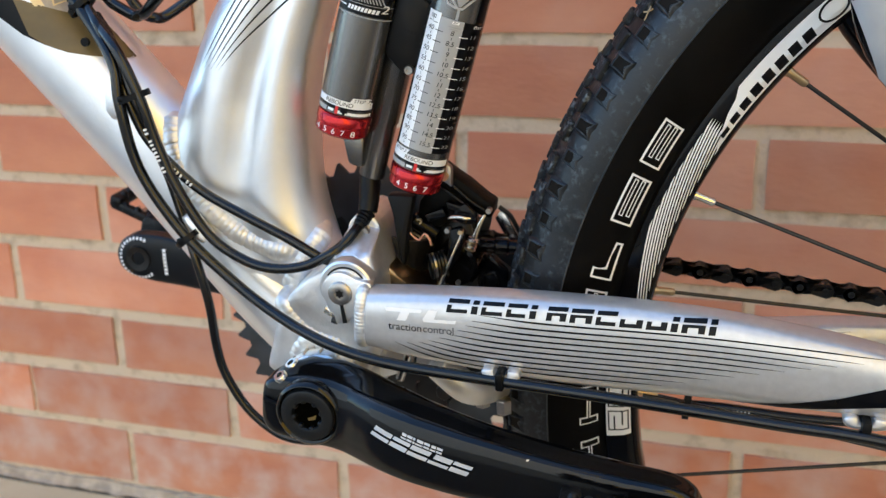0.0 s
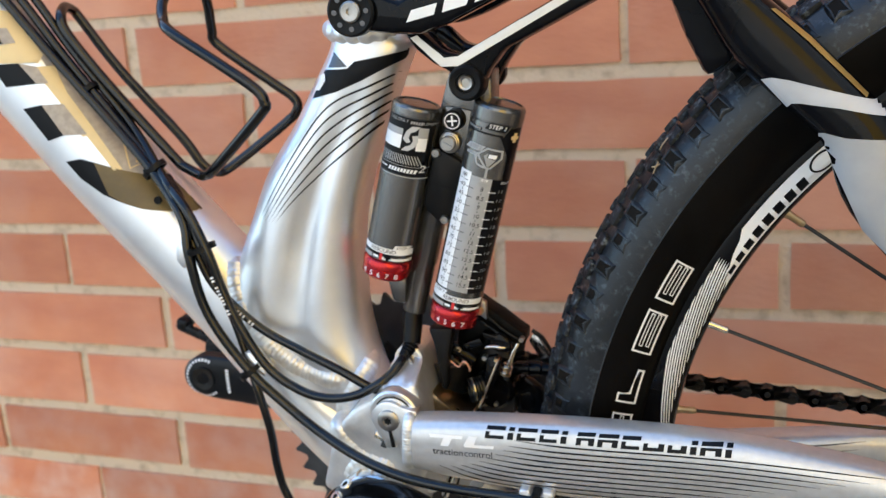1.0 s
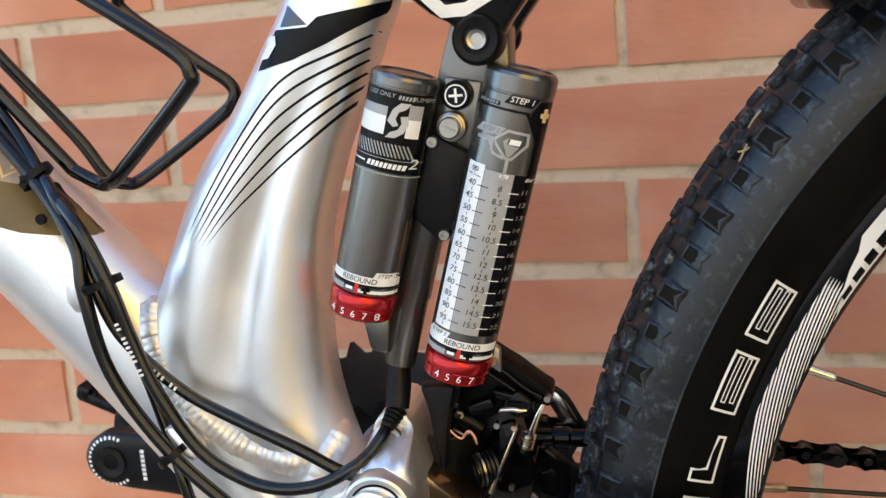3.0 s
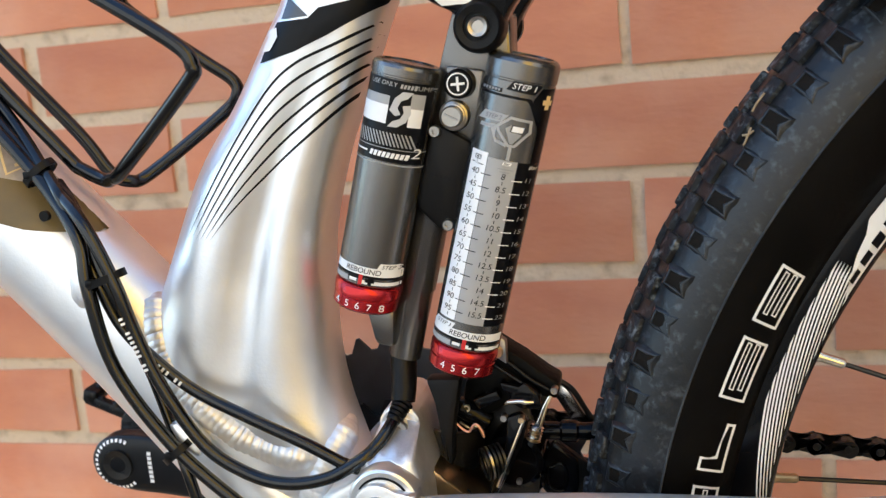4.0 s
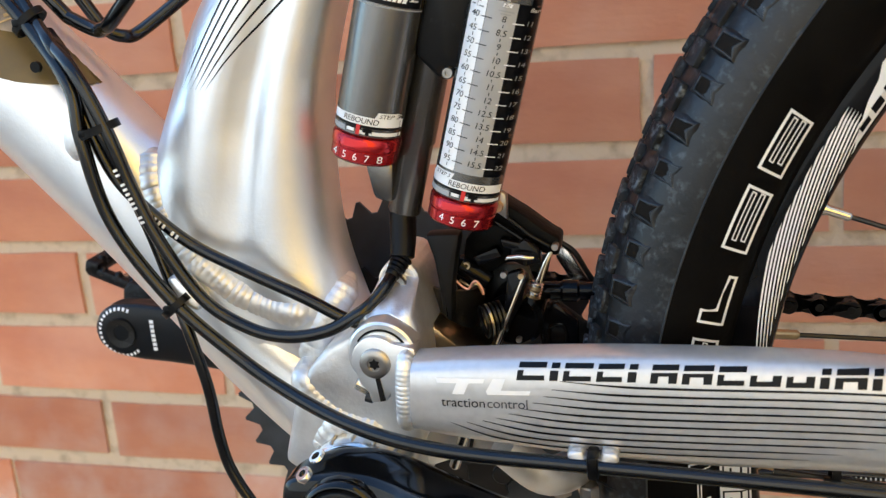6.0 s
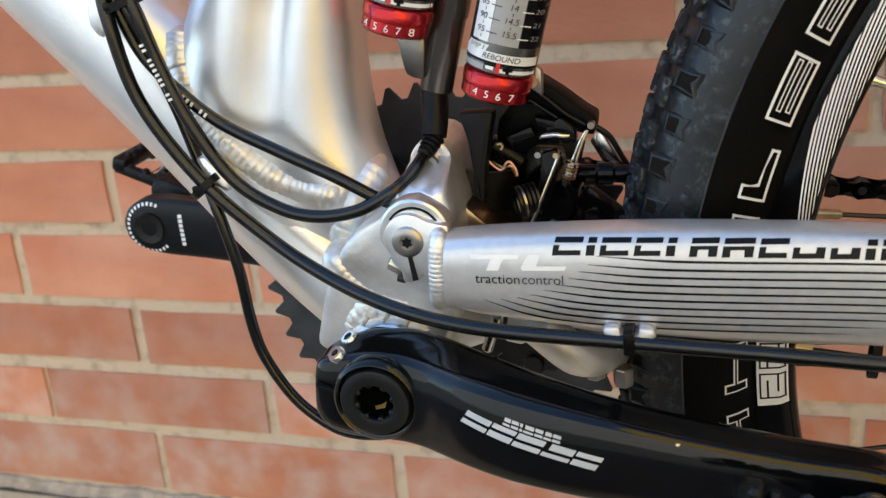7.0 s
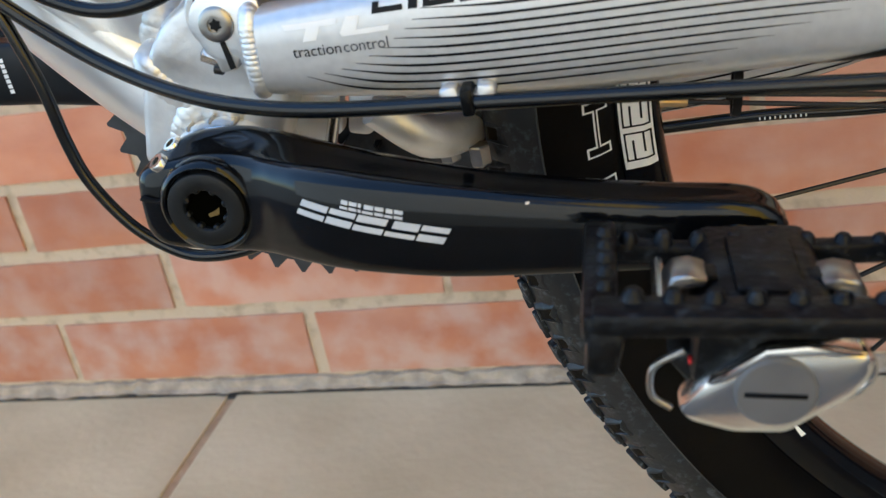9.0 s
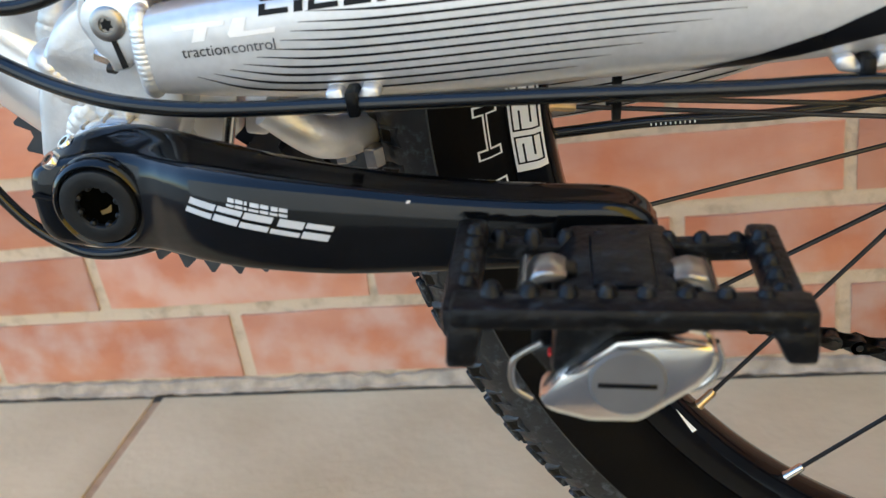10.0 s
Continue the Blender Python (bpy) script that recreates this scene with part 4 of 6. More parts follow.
decal('olive_band', [[(-156.9, 197.9), (-141.4, 192.4), (-111.2, 181.6), (-94.5, 172.6), (-105.3, 165.1), (-130.4, 170.1), (-141.7, 174.1), (-150.0, 179.1)]], dt_tree, OLIVE, down_tube, 0.5, 2.0, label='olive bronze printed band')
decal('black_band', [[(-174.8, 199.0), (-164.9, 200.3), (-156.9, 197.9), (-150.0, 179.1), (-141.7, 174.1), (-153.3, 179.2), (-167.0, 189.1)]], dt_tree, BLACKPRINT, down_tube, 0.5, 2.0)
for poly in [[(-224.2, 293.9), (-214.3, 287.7), (-200.9, 283.7), (-184.1, 258.9), (-186.0, 255.1), (-198.9, 255.9), (-214.0, 256.8), (-223.2, 266.6), (-206.0, 266.4), (-197.2, 267.0), (-205.7, 276.0), (-220.6, 277.1)], [(-186.5, 253.0), (-178.4, 252.5), (-171.2, 237.5), (-141.4, 192.7), (-146.1, 192.8), (-171.2, 228.2), (-182.2, 243.6)], [(-171.1, 229.1), (-159.5, 213.1), (-162.5, 212.6), (-174.5, 230.5)]]:
    decal('cream_shape', [poly], dt_tree, CREAM, down_tube, 0.5, 2.0, label='pale cream slanted printed shape')
for poly in [[(-220.6, 277.1), (-208.6, 276.2), (-204.0, 266.8), (-216.1, 267.0)], [(-213.3, 256.1), (-196.0, 255.7), (-186.6, 243.8), (-205.6, 243.0)], [(-197.0, 230.3), (-184.6, 231.9), (-173.3, 214.2), (-184.0, 211.4)]]:
    decal('black_block', [poly], dt_tree, BLACKPRINT, down_tube, 0.65, 2.0, label='')
for poly in [[(-208.6, 276.2), (-202.1, 275.2), (-197.2, 267.0), (-204.0, 266.8)], [(-196.0, 255.7), (-186.5, 253.0), (-180.3, 243.5), (-186.6, 243.8)], [(-184.6, 231.9), (-172.5, 231.4), (-160.1, 213.7), (-173.3, 214.2)]]:
    decal('grey_block', [poly], dt_tree, GREYDECAL, down_tube, 0.65, 2.0, label='')
decal('small_print', outline([(-143.3, 206.7), (-126.3, 209.8), (-121.0, 199.1), (-137.9, 192.3)], 0.7) + [[(-139.2, 203.4), (-128.0, 206.2), (-127.5, 204.9), (-138.7, 202.1)], [(-137.6, 199.9), (-126.8, 202.7), (-126.3, 201.5), (-137.1, 198.6)], [(-136.1, 196.4), (-125.6, 199.2), (-125.1, 198.0), (-135.6, 195.1)]], dt_tree, CREAM, down_tube, 0.6, 2.0)
part('bottle_boss', lathe([(0, -0.6), (2.2, -0.6), (2.2, 1.2), (0, 1.2)], (-119.2, -25.6, 175.4), (0, 1, 0), 20), PLASTIC, down_tube)
decal('black_band', [[(-20.3, 227.1), (-15.8, 235.4), (-11.6, 241.6), (1.9, 241.9), (6.3, 245.2), (22.2, 247.2), (36.5, 249.5), (35.8, 246.9), (25.3, 242.4), (9.1, 235.4), (-5.3, 230.3)]], st_tree, BLACKPRINT, seat_tube, 0.3, 1.6, label='black printed band')
decal('grey_flash', [[(-9.4, 242.6), (2.0, 242.7), (-5.7, 250.3)]], st_tree, SLATE, seat_tube, 0.3, 2.0)
decal('white_mark', [[(-15.8, 238.7), (-11.5, 239.6), (-11.2, 236.2), (-15.0, 231.4), (-19.0, 231.0), (-18.2, 232.4), (-14.2, 237.0), (-16.0, 236.5)]], st_tree, WHITE, seat_tube, 0.6, 1.5)
for pts in [[(34.6, 241.1), (13.7, 232.7), (-4.9, 226.2), (-17.6, 217.3), (-31.8, 200.9), (-47.1, 180.4), (-59.5, 162.5)],
    [(32.3, 236.4), (13.1, 228.0), (-4.8, 220.7), (-17.5, 211.8), (-31.3, 196.7), (-45.5, 178.5), (-57.3, 162.2)],
    [(30.0, 231.8), (12.4, 223.4), (-4.7, 215.1), (-17.5, 206.3), (-30.8, 192.5), (-43.9, 176.6), (-55.0, 162.0)],
    [(27.7, 227.1), (11.8, 218.6), (-4.7, 209.5), (-17.4, 200.7), (-30.3, 188.2), (-42.3, 174.7), (-52.8, 161.8)],
    [(25.4, 222.3), (11.2, 213.9), (-4.6, 203.9), (-17.3, 195.1), (-29.8, 184.0), (-40.7, 172.8), (-50.6, 161.6)],
    [(23.1, 217.6), (10.5, 209.1), (-4.5, 198.2), (-17.2, 189.4), (-29.3, 179.7), (-39.1, 170.9), (-48.4, 161.4)]]:
    part('pinstripe', wrap(flat(line_poly(pts, 1.3, 0.35)), tree=st_tree, lift=0.14, cell=3.0, **XZ), BLACKPRINT, seat_tube)

# chainstay prints
starts = [(86, 55.5), (83, 52.5), (80, 50), (76, 47.5), (72, 45), (67, 43), (62, 41.2), (57, 40), (51, 39.2), (45, 38.8)]
for i, (sx, sz) in enumerate(starts):
    zr, ex = 52.6 - i * 2.85, 262 - 10.3 * i
    pts = [(x, zr + (sz - zr) * math.exp(-(x - sx) / 22) - 0.00035 * max(0, x - 150) ** 2 * (1 - i / 11)) for x in np.linspace(sx, ex, 9)]
    decal("pinstripe", line_poly(pts, 0.95, 0.55), cs_tree, BLACKPRINT, chainstay, 0.14, 5.0)
decal("black_flash", [[(199.6, 19.2), (216.8, 20.2), (237, 23), (261, 27.7), (290, 34), (290, 47), (260.4, 36.4), (243.4, 29.8), (223.6, 24.5), (206.6, 21.2)]], cs_tree, BLACKPRINT, chainstay, 0.25, 3.0)
for i in range(9):
    z = 4.0 - i * 3.9
    pts = [(150, z), (185, z + 2.2), (225, z + 6.4), (262 - 4 * i, z + 10.5 - 0.4 * i)]
    part("pinstripe", wrap(flat(line_poly(pts, 0.9, 0.6)), tree=fs_tree, lift=0.14, cell=4.0, start=20.0, **XZ), BLACKPRINT, far_stay)


def name_bars(x0, widths, z0, z1, gap, slope, order):
    """A row of slanted split blocks along the stay."""
    x = x0
    for i, wd in enumerate(widths):
        a, b = z0 + slope * (x - x0), z1 + slope * (x - x0)
        m = a + (b - a) * 0.60
        low = [[(x, a), (x + wd, a), (x + wd + 0.1, a + 1.7), (x + 2.4, a + 1.7), (x + 2.8, m), (x + 0.6, m)],
               [(x, a), (x + 2.6, a), (x + 3.0, m - 1.2), (x + wd - 2.6, m - 1.2), (x + wd - 2.8, a), (x + wd, a), (x + wd + 0.6, m), (x + 0.6, m)],
               [(x, a), (x + wd, a), (x + wd + 0.6, m), (x + wd - 2.2, m), (x + wd - 2.6, a + 1.7), (x + 2.4, a + 1.7), (x + 2.8, m), (x + 0.6, m)]][order[i]] if wd > 4 else [(x, a), (x + wd, a), (x + wd + 0.5, m), (x + 0.5, m)]
        decal("shop_mark", [low], cs_tree, BLACKPRINT, chainstay, 0.2, 3.0, "black slanted printed mark")
        if order[i] != 2:
            decal("shop_mark", [[(x + 0.9, m + 0.7), (x + wd + 0.9, m + 0.7), (x + wd + 1.3, b), (x + 1.3, b)]], cs_tree, BLACKPRINT, chainstay, 0.2, 3.0)
        x += wd + gap


name_bars(70.5, [10, 3, 10, 9, 3], 55.8, 61.4, 1.7, -0.012, (0, 0, 0, 0, 0))
name_bars(117, [9, 10, 9, 10, 9, 3, 10, 3], 55.0, 60.8, 1.6, -0.022, (1, 1, 0, 2, 2, 0, 1, 0))
decal("white_emblem", [[(40.5, 56.2), (59, 56.2), (58.4, 54.6), (53, 54.5), (51, 50.4), (46.5, 50.4), (48.5, 54.5), (41.2, 54.5)], [(62, 56.2), (66.5, 56.2), (64.8, 52), (75.5, 52), (74.8, 50.4), (59.8, 50.4), (59.2, 51.6)]], cs_tree, WHITE, chainstay, 0.2, 3.0)
part("feature_word", wrap(glyphs("traction", 5.2, 0.0, 1.0, "LEFT"), (42.2, 47.2), (1, -0.02), (0.02, 1), cs_tree, 0.22, 1.6), BLACKPRINT, chainstay, "small black printed words")
part("feature_word", wrap(glyphs("control", 5.2, 0.0, 0.98, "LEFT"), (59.2, 46.9), (1, -0.02), (0.02, 1), cs_tree, 0.22, 1.6), SLATE, chainstay)

decal('white_band', [[(203.6, 231.9), (207.6, 232.7), (214.5, 231.4), (225.9, 227.9), (246, 221.6), (257, 218.8), (257.3, 213.4), (246.3, 215.9), (234, 219.1), (219.2, 221.6), (215.8, 221.5), (214.1, 219.6)]], ss_tree, SILVERPRINT, near_stay, 0.3, 2.0)
decal('gold_line', [[(207, 260), (209, 259.9), (222.8, 247.7), (234.2, 235.5), (245.2, 223.7), (244.2, 222.3), (233.3, 233.8), (221.2, 246.5)]], ss_tree, GOLDPRINT, near_stay, 0.4, 2.0)
decal('silver_foot', [[(224.3, 208.6), (228.7, 209), (236.6, 206.9), (246.7, 206), (258.5, 205), (268.7, 181), (300, 140), (300, 110), (244.9, 166.2), (229.4, 201.6)]], ss_tree, LIGHTGREY, near_stay, 0.3, 3.0)
part("stay_weld", beads(seat([(182.3, -62, 265.5), (187.1, -62, 270.2), (191.4, -62, 273.9), (194.8, -62, 277.2)], (ss_tree,), 2.2), 3.2, 2.6, 0.2), BLACKGLOSS, near_stay, "glossy black weld seam")

# tyre and rim prints: outlined slanted blocks, seen running up the wheel
def tyre_block(x, w_, h, lean, deg0, bars):
    """An outlined slanted block, with outlined slots in it."""
    p = [(x, 0), (x + w_, 0), (x + w_ + lean, h), (x + lean, h)]
    if bars == 0:
        p = [(x, 0), (x + w_, 0), (x + w_ + 0.5, h * 0.34), (x + 6, h * 0.34), (x + 7, h), (x + lean, h)]
    part("sidewall_mark", around(flat(outline(p, 1.0)), 277.4, deg0, tyre_tree, 0.55, 2.5), WHITE, tyre, "white outlined sidewall shape")
    for i in range(bars):
        y = h * (i + 1) / (bars + 1)
        part("sidewall_slot", around(flat(outline([(x + 4.5, y - 1.0), (x + w_ - 0.8, y - 1.0), (x + w_ - 0.4, y + 1.0), (x + 4.9, y + 1.0)], 0.5)), 277.4, deg0, tyre_tree, 0.55, 2.5), WHITE, tyre)


for x, w_, bars in ((0, 23, 1), (29, 20, 0), (58, 24, 2), (88, 22, 2)):
    tyre_block(x, w_, 10.0, 1.6, 171.9, bars)
for deg0 in (276.0, 40.0):
    for x, w_, bars in ((0, 22, 1), (27, 20, 0), (52, 23, 2), (80, 22, 2)):
        tyre_block(x, w_, 10.0, 1.6, deg0, bars)
for dd in (182.2, 188.5):
    part("sidewall_mark", around(flat([[(0, 0), (4, 0), (4, 3.4), (17, 3.4), (17, 0), (21, 0), (21, 8.5), (17, 8.5), (17, 5.1), (4, 5.1), (4, 8.5), (0, 8.5)]]), 274.5, dd, tyre_tree, 0.55, 2.5), WHITE, tyre, "white sidewall shape")
    part("sidewall_core", around(flat([[(0.7, 0.7), (3.3, 0.7), (3.3, 4.0), (17.7, 4.0), (17.7, 0.7), (20.3, 0.7), (20.3, 7.8), (17.7, 7.8), (17.7, 4.5), (3.3, 4.5), (3.3, 7.8), (0.7, 7.8)]]), 274.5, dd, tyre_tree, 0.7, 2.5), SIDEWALL, tyre)
# rim: a white field with lettering-like bars, then fanned stripes
part("rim_field", around(flat([[(-4, 1.5), (84, 1.5), (90, 6.5), (86, 11.6), (25, 11.6), (20, 9.0), (13, 7.6), (5, 5)]]), 257.0, 149.0, rim_tree, 0.15, 2.5), WHITE, rim, "white printed rim field")
for i in range(8):
    part("rim_mark", around(flat([bar(4 + i * 7.5, 2.6, 9.2 + i * 7.5, 4.6 + min(2.4, 0.7 * i), 0.8)]), 257.0, 149.3, rim_tree, 0.3, 1.6), BLACKPRINT, rim)
part("rim_disc", around(flat(outline([(72 + 7 * math.cos(a), 6.6 + 4.4 * math.sin(a)) for a in np.linspace(0, math.tau, 20, endpoint=False)], 1.0)), 257.0, 149.0, rim_tree, 0.3, 2.0), BLACKPRINT, rim)
for i in range(15):
    x0 = i * 7.4
    f = min(1.0, (114 - x0) / 62)
    if f > 0.1:
        xe, ze = x0 + 62 * f, 1.2 + 10.6 * f
        part("rim_stripe", around(flat([[(x0, 1.2), (x0 + 2.8, 1.2), (xe + 4.4, ze), (xe, ze)]]), 257.0, 173.5, rim_tree, 0.15, 2.5), WHITE, rim, "white slanted rim stripe")
part("rim_cross", around(flat([[(0, 2), (4, 2), (14, 14), (10, 14)], [(10, 2), (14, 2), (4, 14), (0, 14)]]), 257.0, 174.0, rim_tree, 0.32, 2.5), BLACKPRINT, rim)
part("rim_cross", around(flat([[(1.2, 2.6), (3.4, 2.6), (12.6, 13.4), (10.6, 13.4)], [(10.8, 2.6), (13, 2.6), (3.4, 13.4), (1.4, 13.4)]]), 257.0, 174.0, rim_tree, 0.5, 2.5), WHITE, rim)
part("rim_field", around(flat([[(0, 1.5), (62, 1.5), (58, 13.5), (0, 13.5)]]), 257.0, 184.5, rim_tree, 0.15, 2.5), WHITE, rim, "white printed rim field")
for x in (3, 16, 29, 42):
    part("rim_loop", around(flat(outline([(x, 2.4), (x + 11, 2.4), (x + 11, 12.6), (x, 12.6)], 0.7) + [bar(x + 3, 5.0, x + 11, 5.8), bar(x, 9.0, x + 8, 9.8)]), 257.0, 184.5, rim_tree, 0.32, 2.0), BLACKPRINT, rim)
part("rim_flash", around(flat([[(2, 1.8), (17, 1.6), (3, 3.6)]]), 257.0, 217.5, rim_tree, 0.2, 2.5), WHITE, rim)

# ---- left crank ----
CD = V(174.0, 0, -20.0).normalized()
CN = V(-CD.z, 0, CD.x)


def on_crank(s, n, y):
    p = CD * s + CN * n
    return V(p.x, y, p.z)


def crank_section(lo, hi, back, y0, y1):
    """Points (height across the arm, y) round the arm: flat front, crisp upper ridge, top running to the back."""
    h, rise = hi - lo, back - hi
    rows = [(lo + 0.12 * h, 0.02), (lo + 0.4 * h, 0), (lo + 0.66 * h, 0.015), (lo + 0.83 * h, 0.06), (lo + 0.94 * h, 0.13), (hi, 0.23), (hi + 0.2 * rise, 0.36), (hi + 0.6 * rise, 0.6), (back, 0.86), (back - 0.06 * h, 1.0), (lo + 0.5 * h, 1.0), (lo + 0.06 * h, 1.0), (lo + 0.015 * h, 0.92), (lo, 0.5), (lo + 0.015 * h, 0.18), (lo + 0.05 * h, 0.07)]
    return [(n, y0 + (y1 - y0) * d) for n, d in rows]


def crank_loft(rows, flip=1):
    """Rows of (s, low, high, high at the back, near y, far y) along the crank."""
    loops = []
    for s, lo, hi, back, y0, y1 in smooth_rows(rows, 6):
        loop = []
        for n, y in crank_section(lo, hi, back, y0, y1):
            p = CD * (flip * s) + CN * n
            loop.append(V(p.x, y, p.z))
        loops.append(loop)
    bm = rings(bmesh.new(), loops)
    bmesh.ops.subdivide_edges(bm, edges=[e for e in bm.edges], cuts=1, use_grid_fill=True, smooth=0.6)
    return bm


crank = part("left_crank", crank_loft([(-25.2, -7, 6, 5, -62, -53), (-24.2, -12, 11, 11, -65, -51), (-18.5, -16.4, 14.5, 16, -67, -49), (-7, -18, 17, 21.5, -67.6, -48), (4, -18.6, 18, 23.5, -67.6, -48), (12, -18.2, 18, 24, -68.2, -48), (20, -17.4, 18.2, 23.5, -71.0, -49), (28, -16.4, 18.8, 22.8, -75.5, -51), (38, -15.6, 19.4, 22.0, -80.8, -54.5), (50, -15.2, 19.4, 21.3, -85.2, -59), (64, -15, 18.6, 20.2, -88, -63.5), (88, -15, 16.6, 17.6, -89.5, -68), (118, -14, 13.2, 14.2, -88.4, -69), (150, -12.6, 10.8, 12, -87, -69.5), (176, -11.6, 10.4, 11.4, -86.6, -70), (186, -9, 7.6, 8, -85.5, -71), (190.5, -4, 3, 3, -83, -73)]), CRANKBLACK, bike, "gloss black left crank arm", True, 60)
crank_tree = tree_ob(crank)
part("crank_cap", lathe([(7.4, -67.9), (7.4, -70.0), (7.9, -70.8), (8.6, -71.0), (12.6, -71.0), (13.5, -70.6), (13.9, -69.6), (14.0, -66)], (1.3, 0, 0.9), (0, 1, 0), 64), CAPBLACK, crank, "black round crank bolt cap", angle=25)
part("cap_seat", lathe([(14.2, -66.0), (14.6, -69.3), (15.6, -70.0), (16.6, -69.4), (17.6, -67.6), (17.6, -64)], (1.3, 0, 0.9), (0, 1, 0), 64), CRANKBLACK, crank, "raised gloss ring round the cap")
# Shallow floor; the axle hole's darkness is painted, not cut.
socket = part("cap_socket", lathe([(0, -68.0), (7.3, -68.0), (7.5, -68.4), (7.5, -70)], (1.3, 0, 0.9), (0, 1, 0), 24), HOLLOW_SHADE, crank, "shallow disc painted near-black as the axle's hollow")
for i in range(8):
    a = i * math.tau / 8 + 0.2
    part("socket_tooth", rod((1.3 + 7.6 * math.cos(a), -66, 0.9 + 7.6 * math.sin(a)), (1.3 + 7.6 * math.cos(a), -70.7, 0.9 + 7.6 * math.sin(a)), 1.3, seg=10), CAPBLACK, crank)
part("clamp_bolt", lathe([(0, -0.8), (1.6, -0.8), (1.6, 0.9), (3.0, 0.9), (3.5, 0.3), (3.5, -3), (0, -3)], on_crank(-16.4, 15.6, -62.5), V(-0.45, -0.5, 1), 28), STEEL, crank, "silver clamp bolt")
part("clamp_bolt", lathe([(0, -0.8), (1.9, -0.8), (1.9, 1.0), (3.0, 1.0), (3.5, 0.4), (3.5, -3), (0, -3)], on_crank(-14.4, 18.0, -53), V(-0.45, -0.35, 1), 24), STEEL, crank, "silver clamp bolt")
# No cut here: a black plate carries the slit's shade.
part("clamp_slit_shade", plate([tuple(on_crank(-23.0, 4.4, 0).xz), tuple(on_crank(-14.6, 3.2, 0).xz), tuple(on_crank(-14.6, 2.4, 0).xz), tuple(on_crank(-23.0, 3.6, 0).xz)], -68.4, -50, 0), COVER, crank)
part("chip", wrap(flat([bar(-0.7, -0.35, 0.5, 0.35, 0.3)]), tuple(on_crank(112.5, 12.0, 0).xz), (CD.x, CD.z), (CN.x, CN.z), crank_tree, 0.1, 1.5), BOLT, crank, "small worn chip")


# Olive glint inside the axle end, painted on as a flat patch.
part("axle_glint", wrap(flat([[(0.8, -3.0), (4.6, -2.2), (5.4, 0.6), (3.5, -0.6), (0.6, -1.5)]]), (0, 0), (1, 0), (0, 1), tree_ob(socket), 0.1, 2.0), OLIVE, crank)

# maker's marks as plain slanted shapes
def mark(kind, wd, h, lean):
    """A slanted block cut by plain slots; three kinds."""
    k, gap = lean / h, h * 0.22
    low = h * (0.36 if kind == 0 else 0.44 if kind == 1 else 0.30)
    polys = [bar(0, 0, wd, low), bar(wd * (0.0 if kind < 2 else 0.14), low + gap, wd, h)]
    return [[(x + y * k, y) for x, y in poly] for poly in polys]


def mark_row(name, widths, h, gap, lean, at, u, v, tree, material, parent, label="", order=(0, 1, 2)):
    x = 0.0
    for i, wd in enumerate(widths):
        bm = flat(mark(order[i % len(order)], wd, h, lean))
        bmesh.ops.translate(bm, vec=(x, 0, 0), verts=bm.verts)
        part(name, wrap(bm, at, u, v, tree, 0.15, 2.0), material, parent, label)
        x += wd + gap


MU, MV = CD * 0.9925 - CN * 0.122, CN * 0.9925 + CD * 0.122
mark_row("silver_mark", [9.6, 8.8, 9.8, 9.8, 8.8], 5.7, 0.7, 2.2, tuple(on_crank(37.0, 5.4, 0).xz), (MU.x, MU.z), (MV.x, MV.z), crank_tree, SILVERPRINT, crank, "silver slanted printed mark", (0, 1, 0, 2, 1))
mark_row("silver_mark", [2.6, 2.6, 1.0, 3.6, 2.8, 2.6, 2.8], 2.9, 0.45, 0.0, tuple(on_crank(53.2, 9.8, 0).xz), (MU.x, MU.z), (MV.x, MV.z), crank_tree, SILVERPRINT, crank, "", (2, 0, 0, 2, 0, 2, 0))


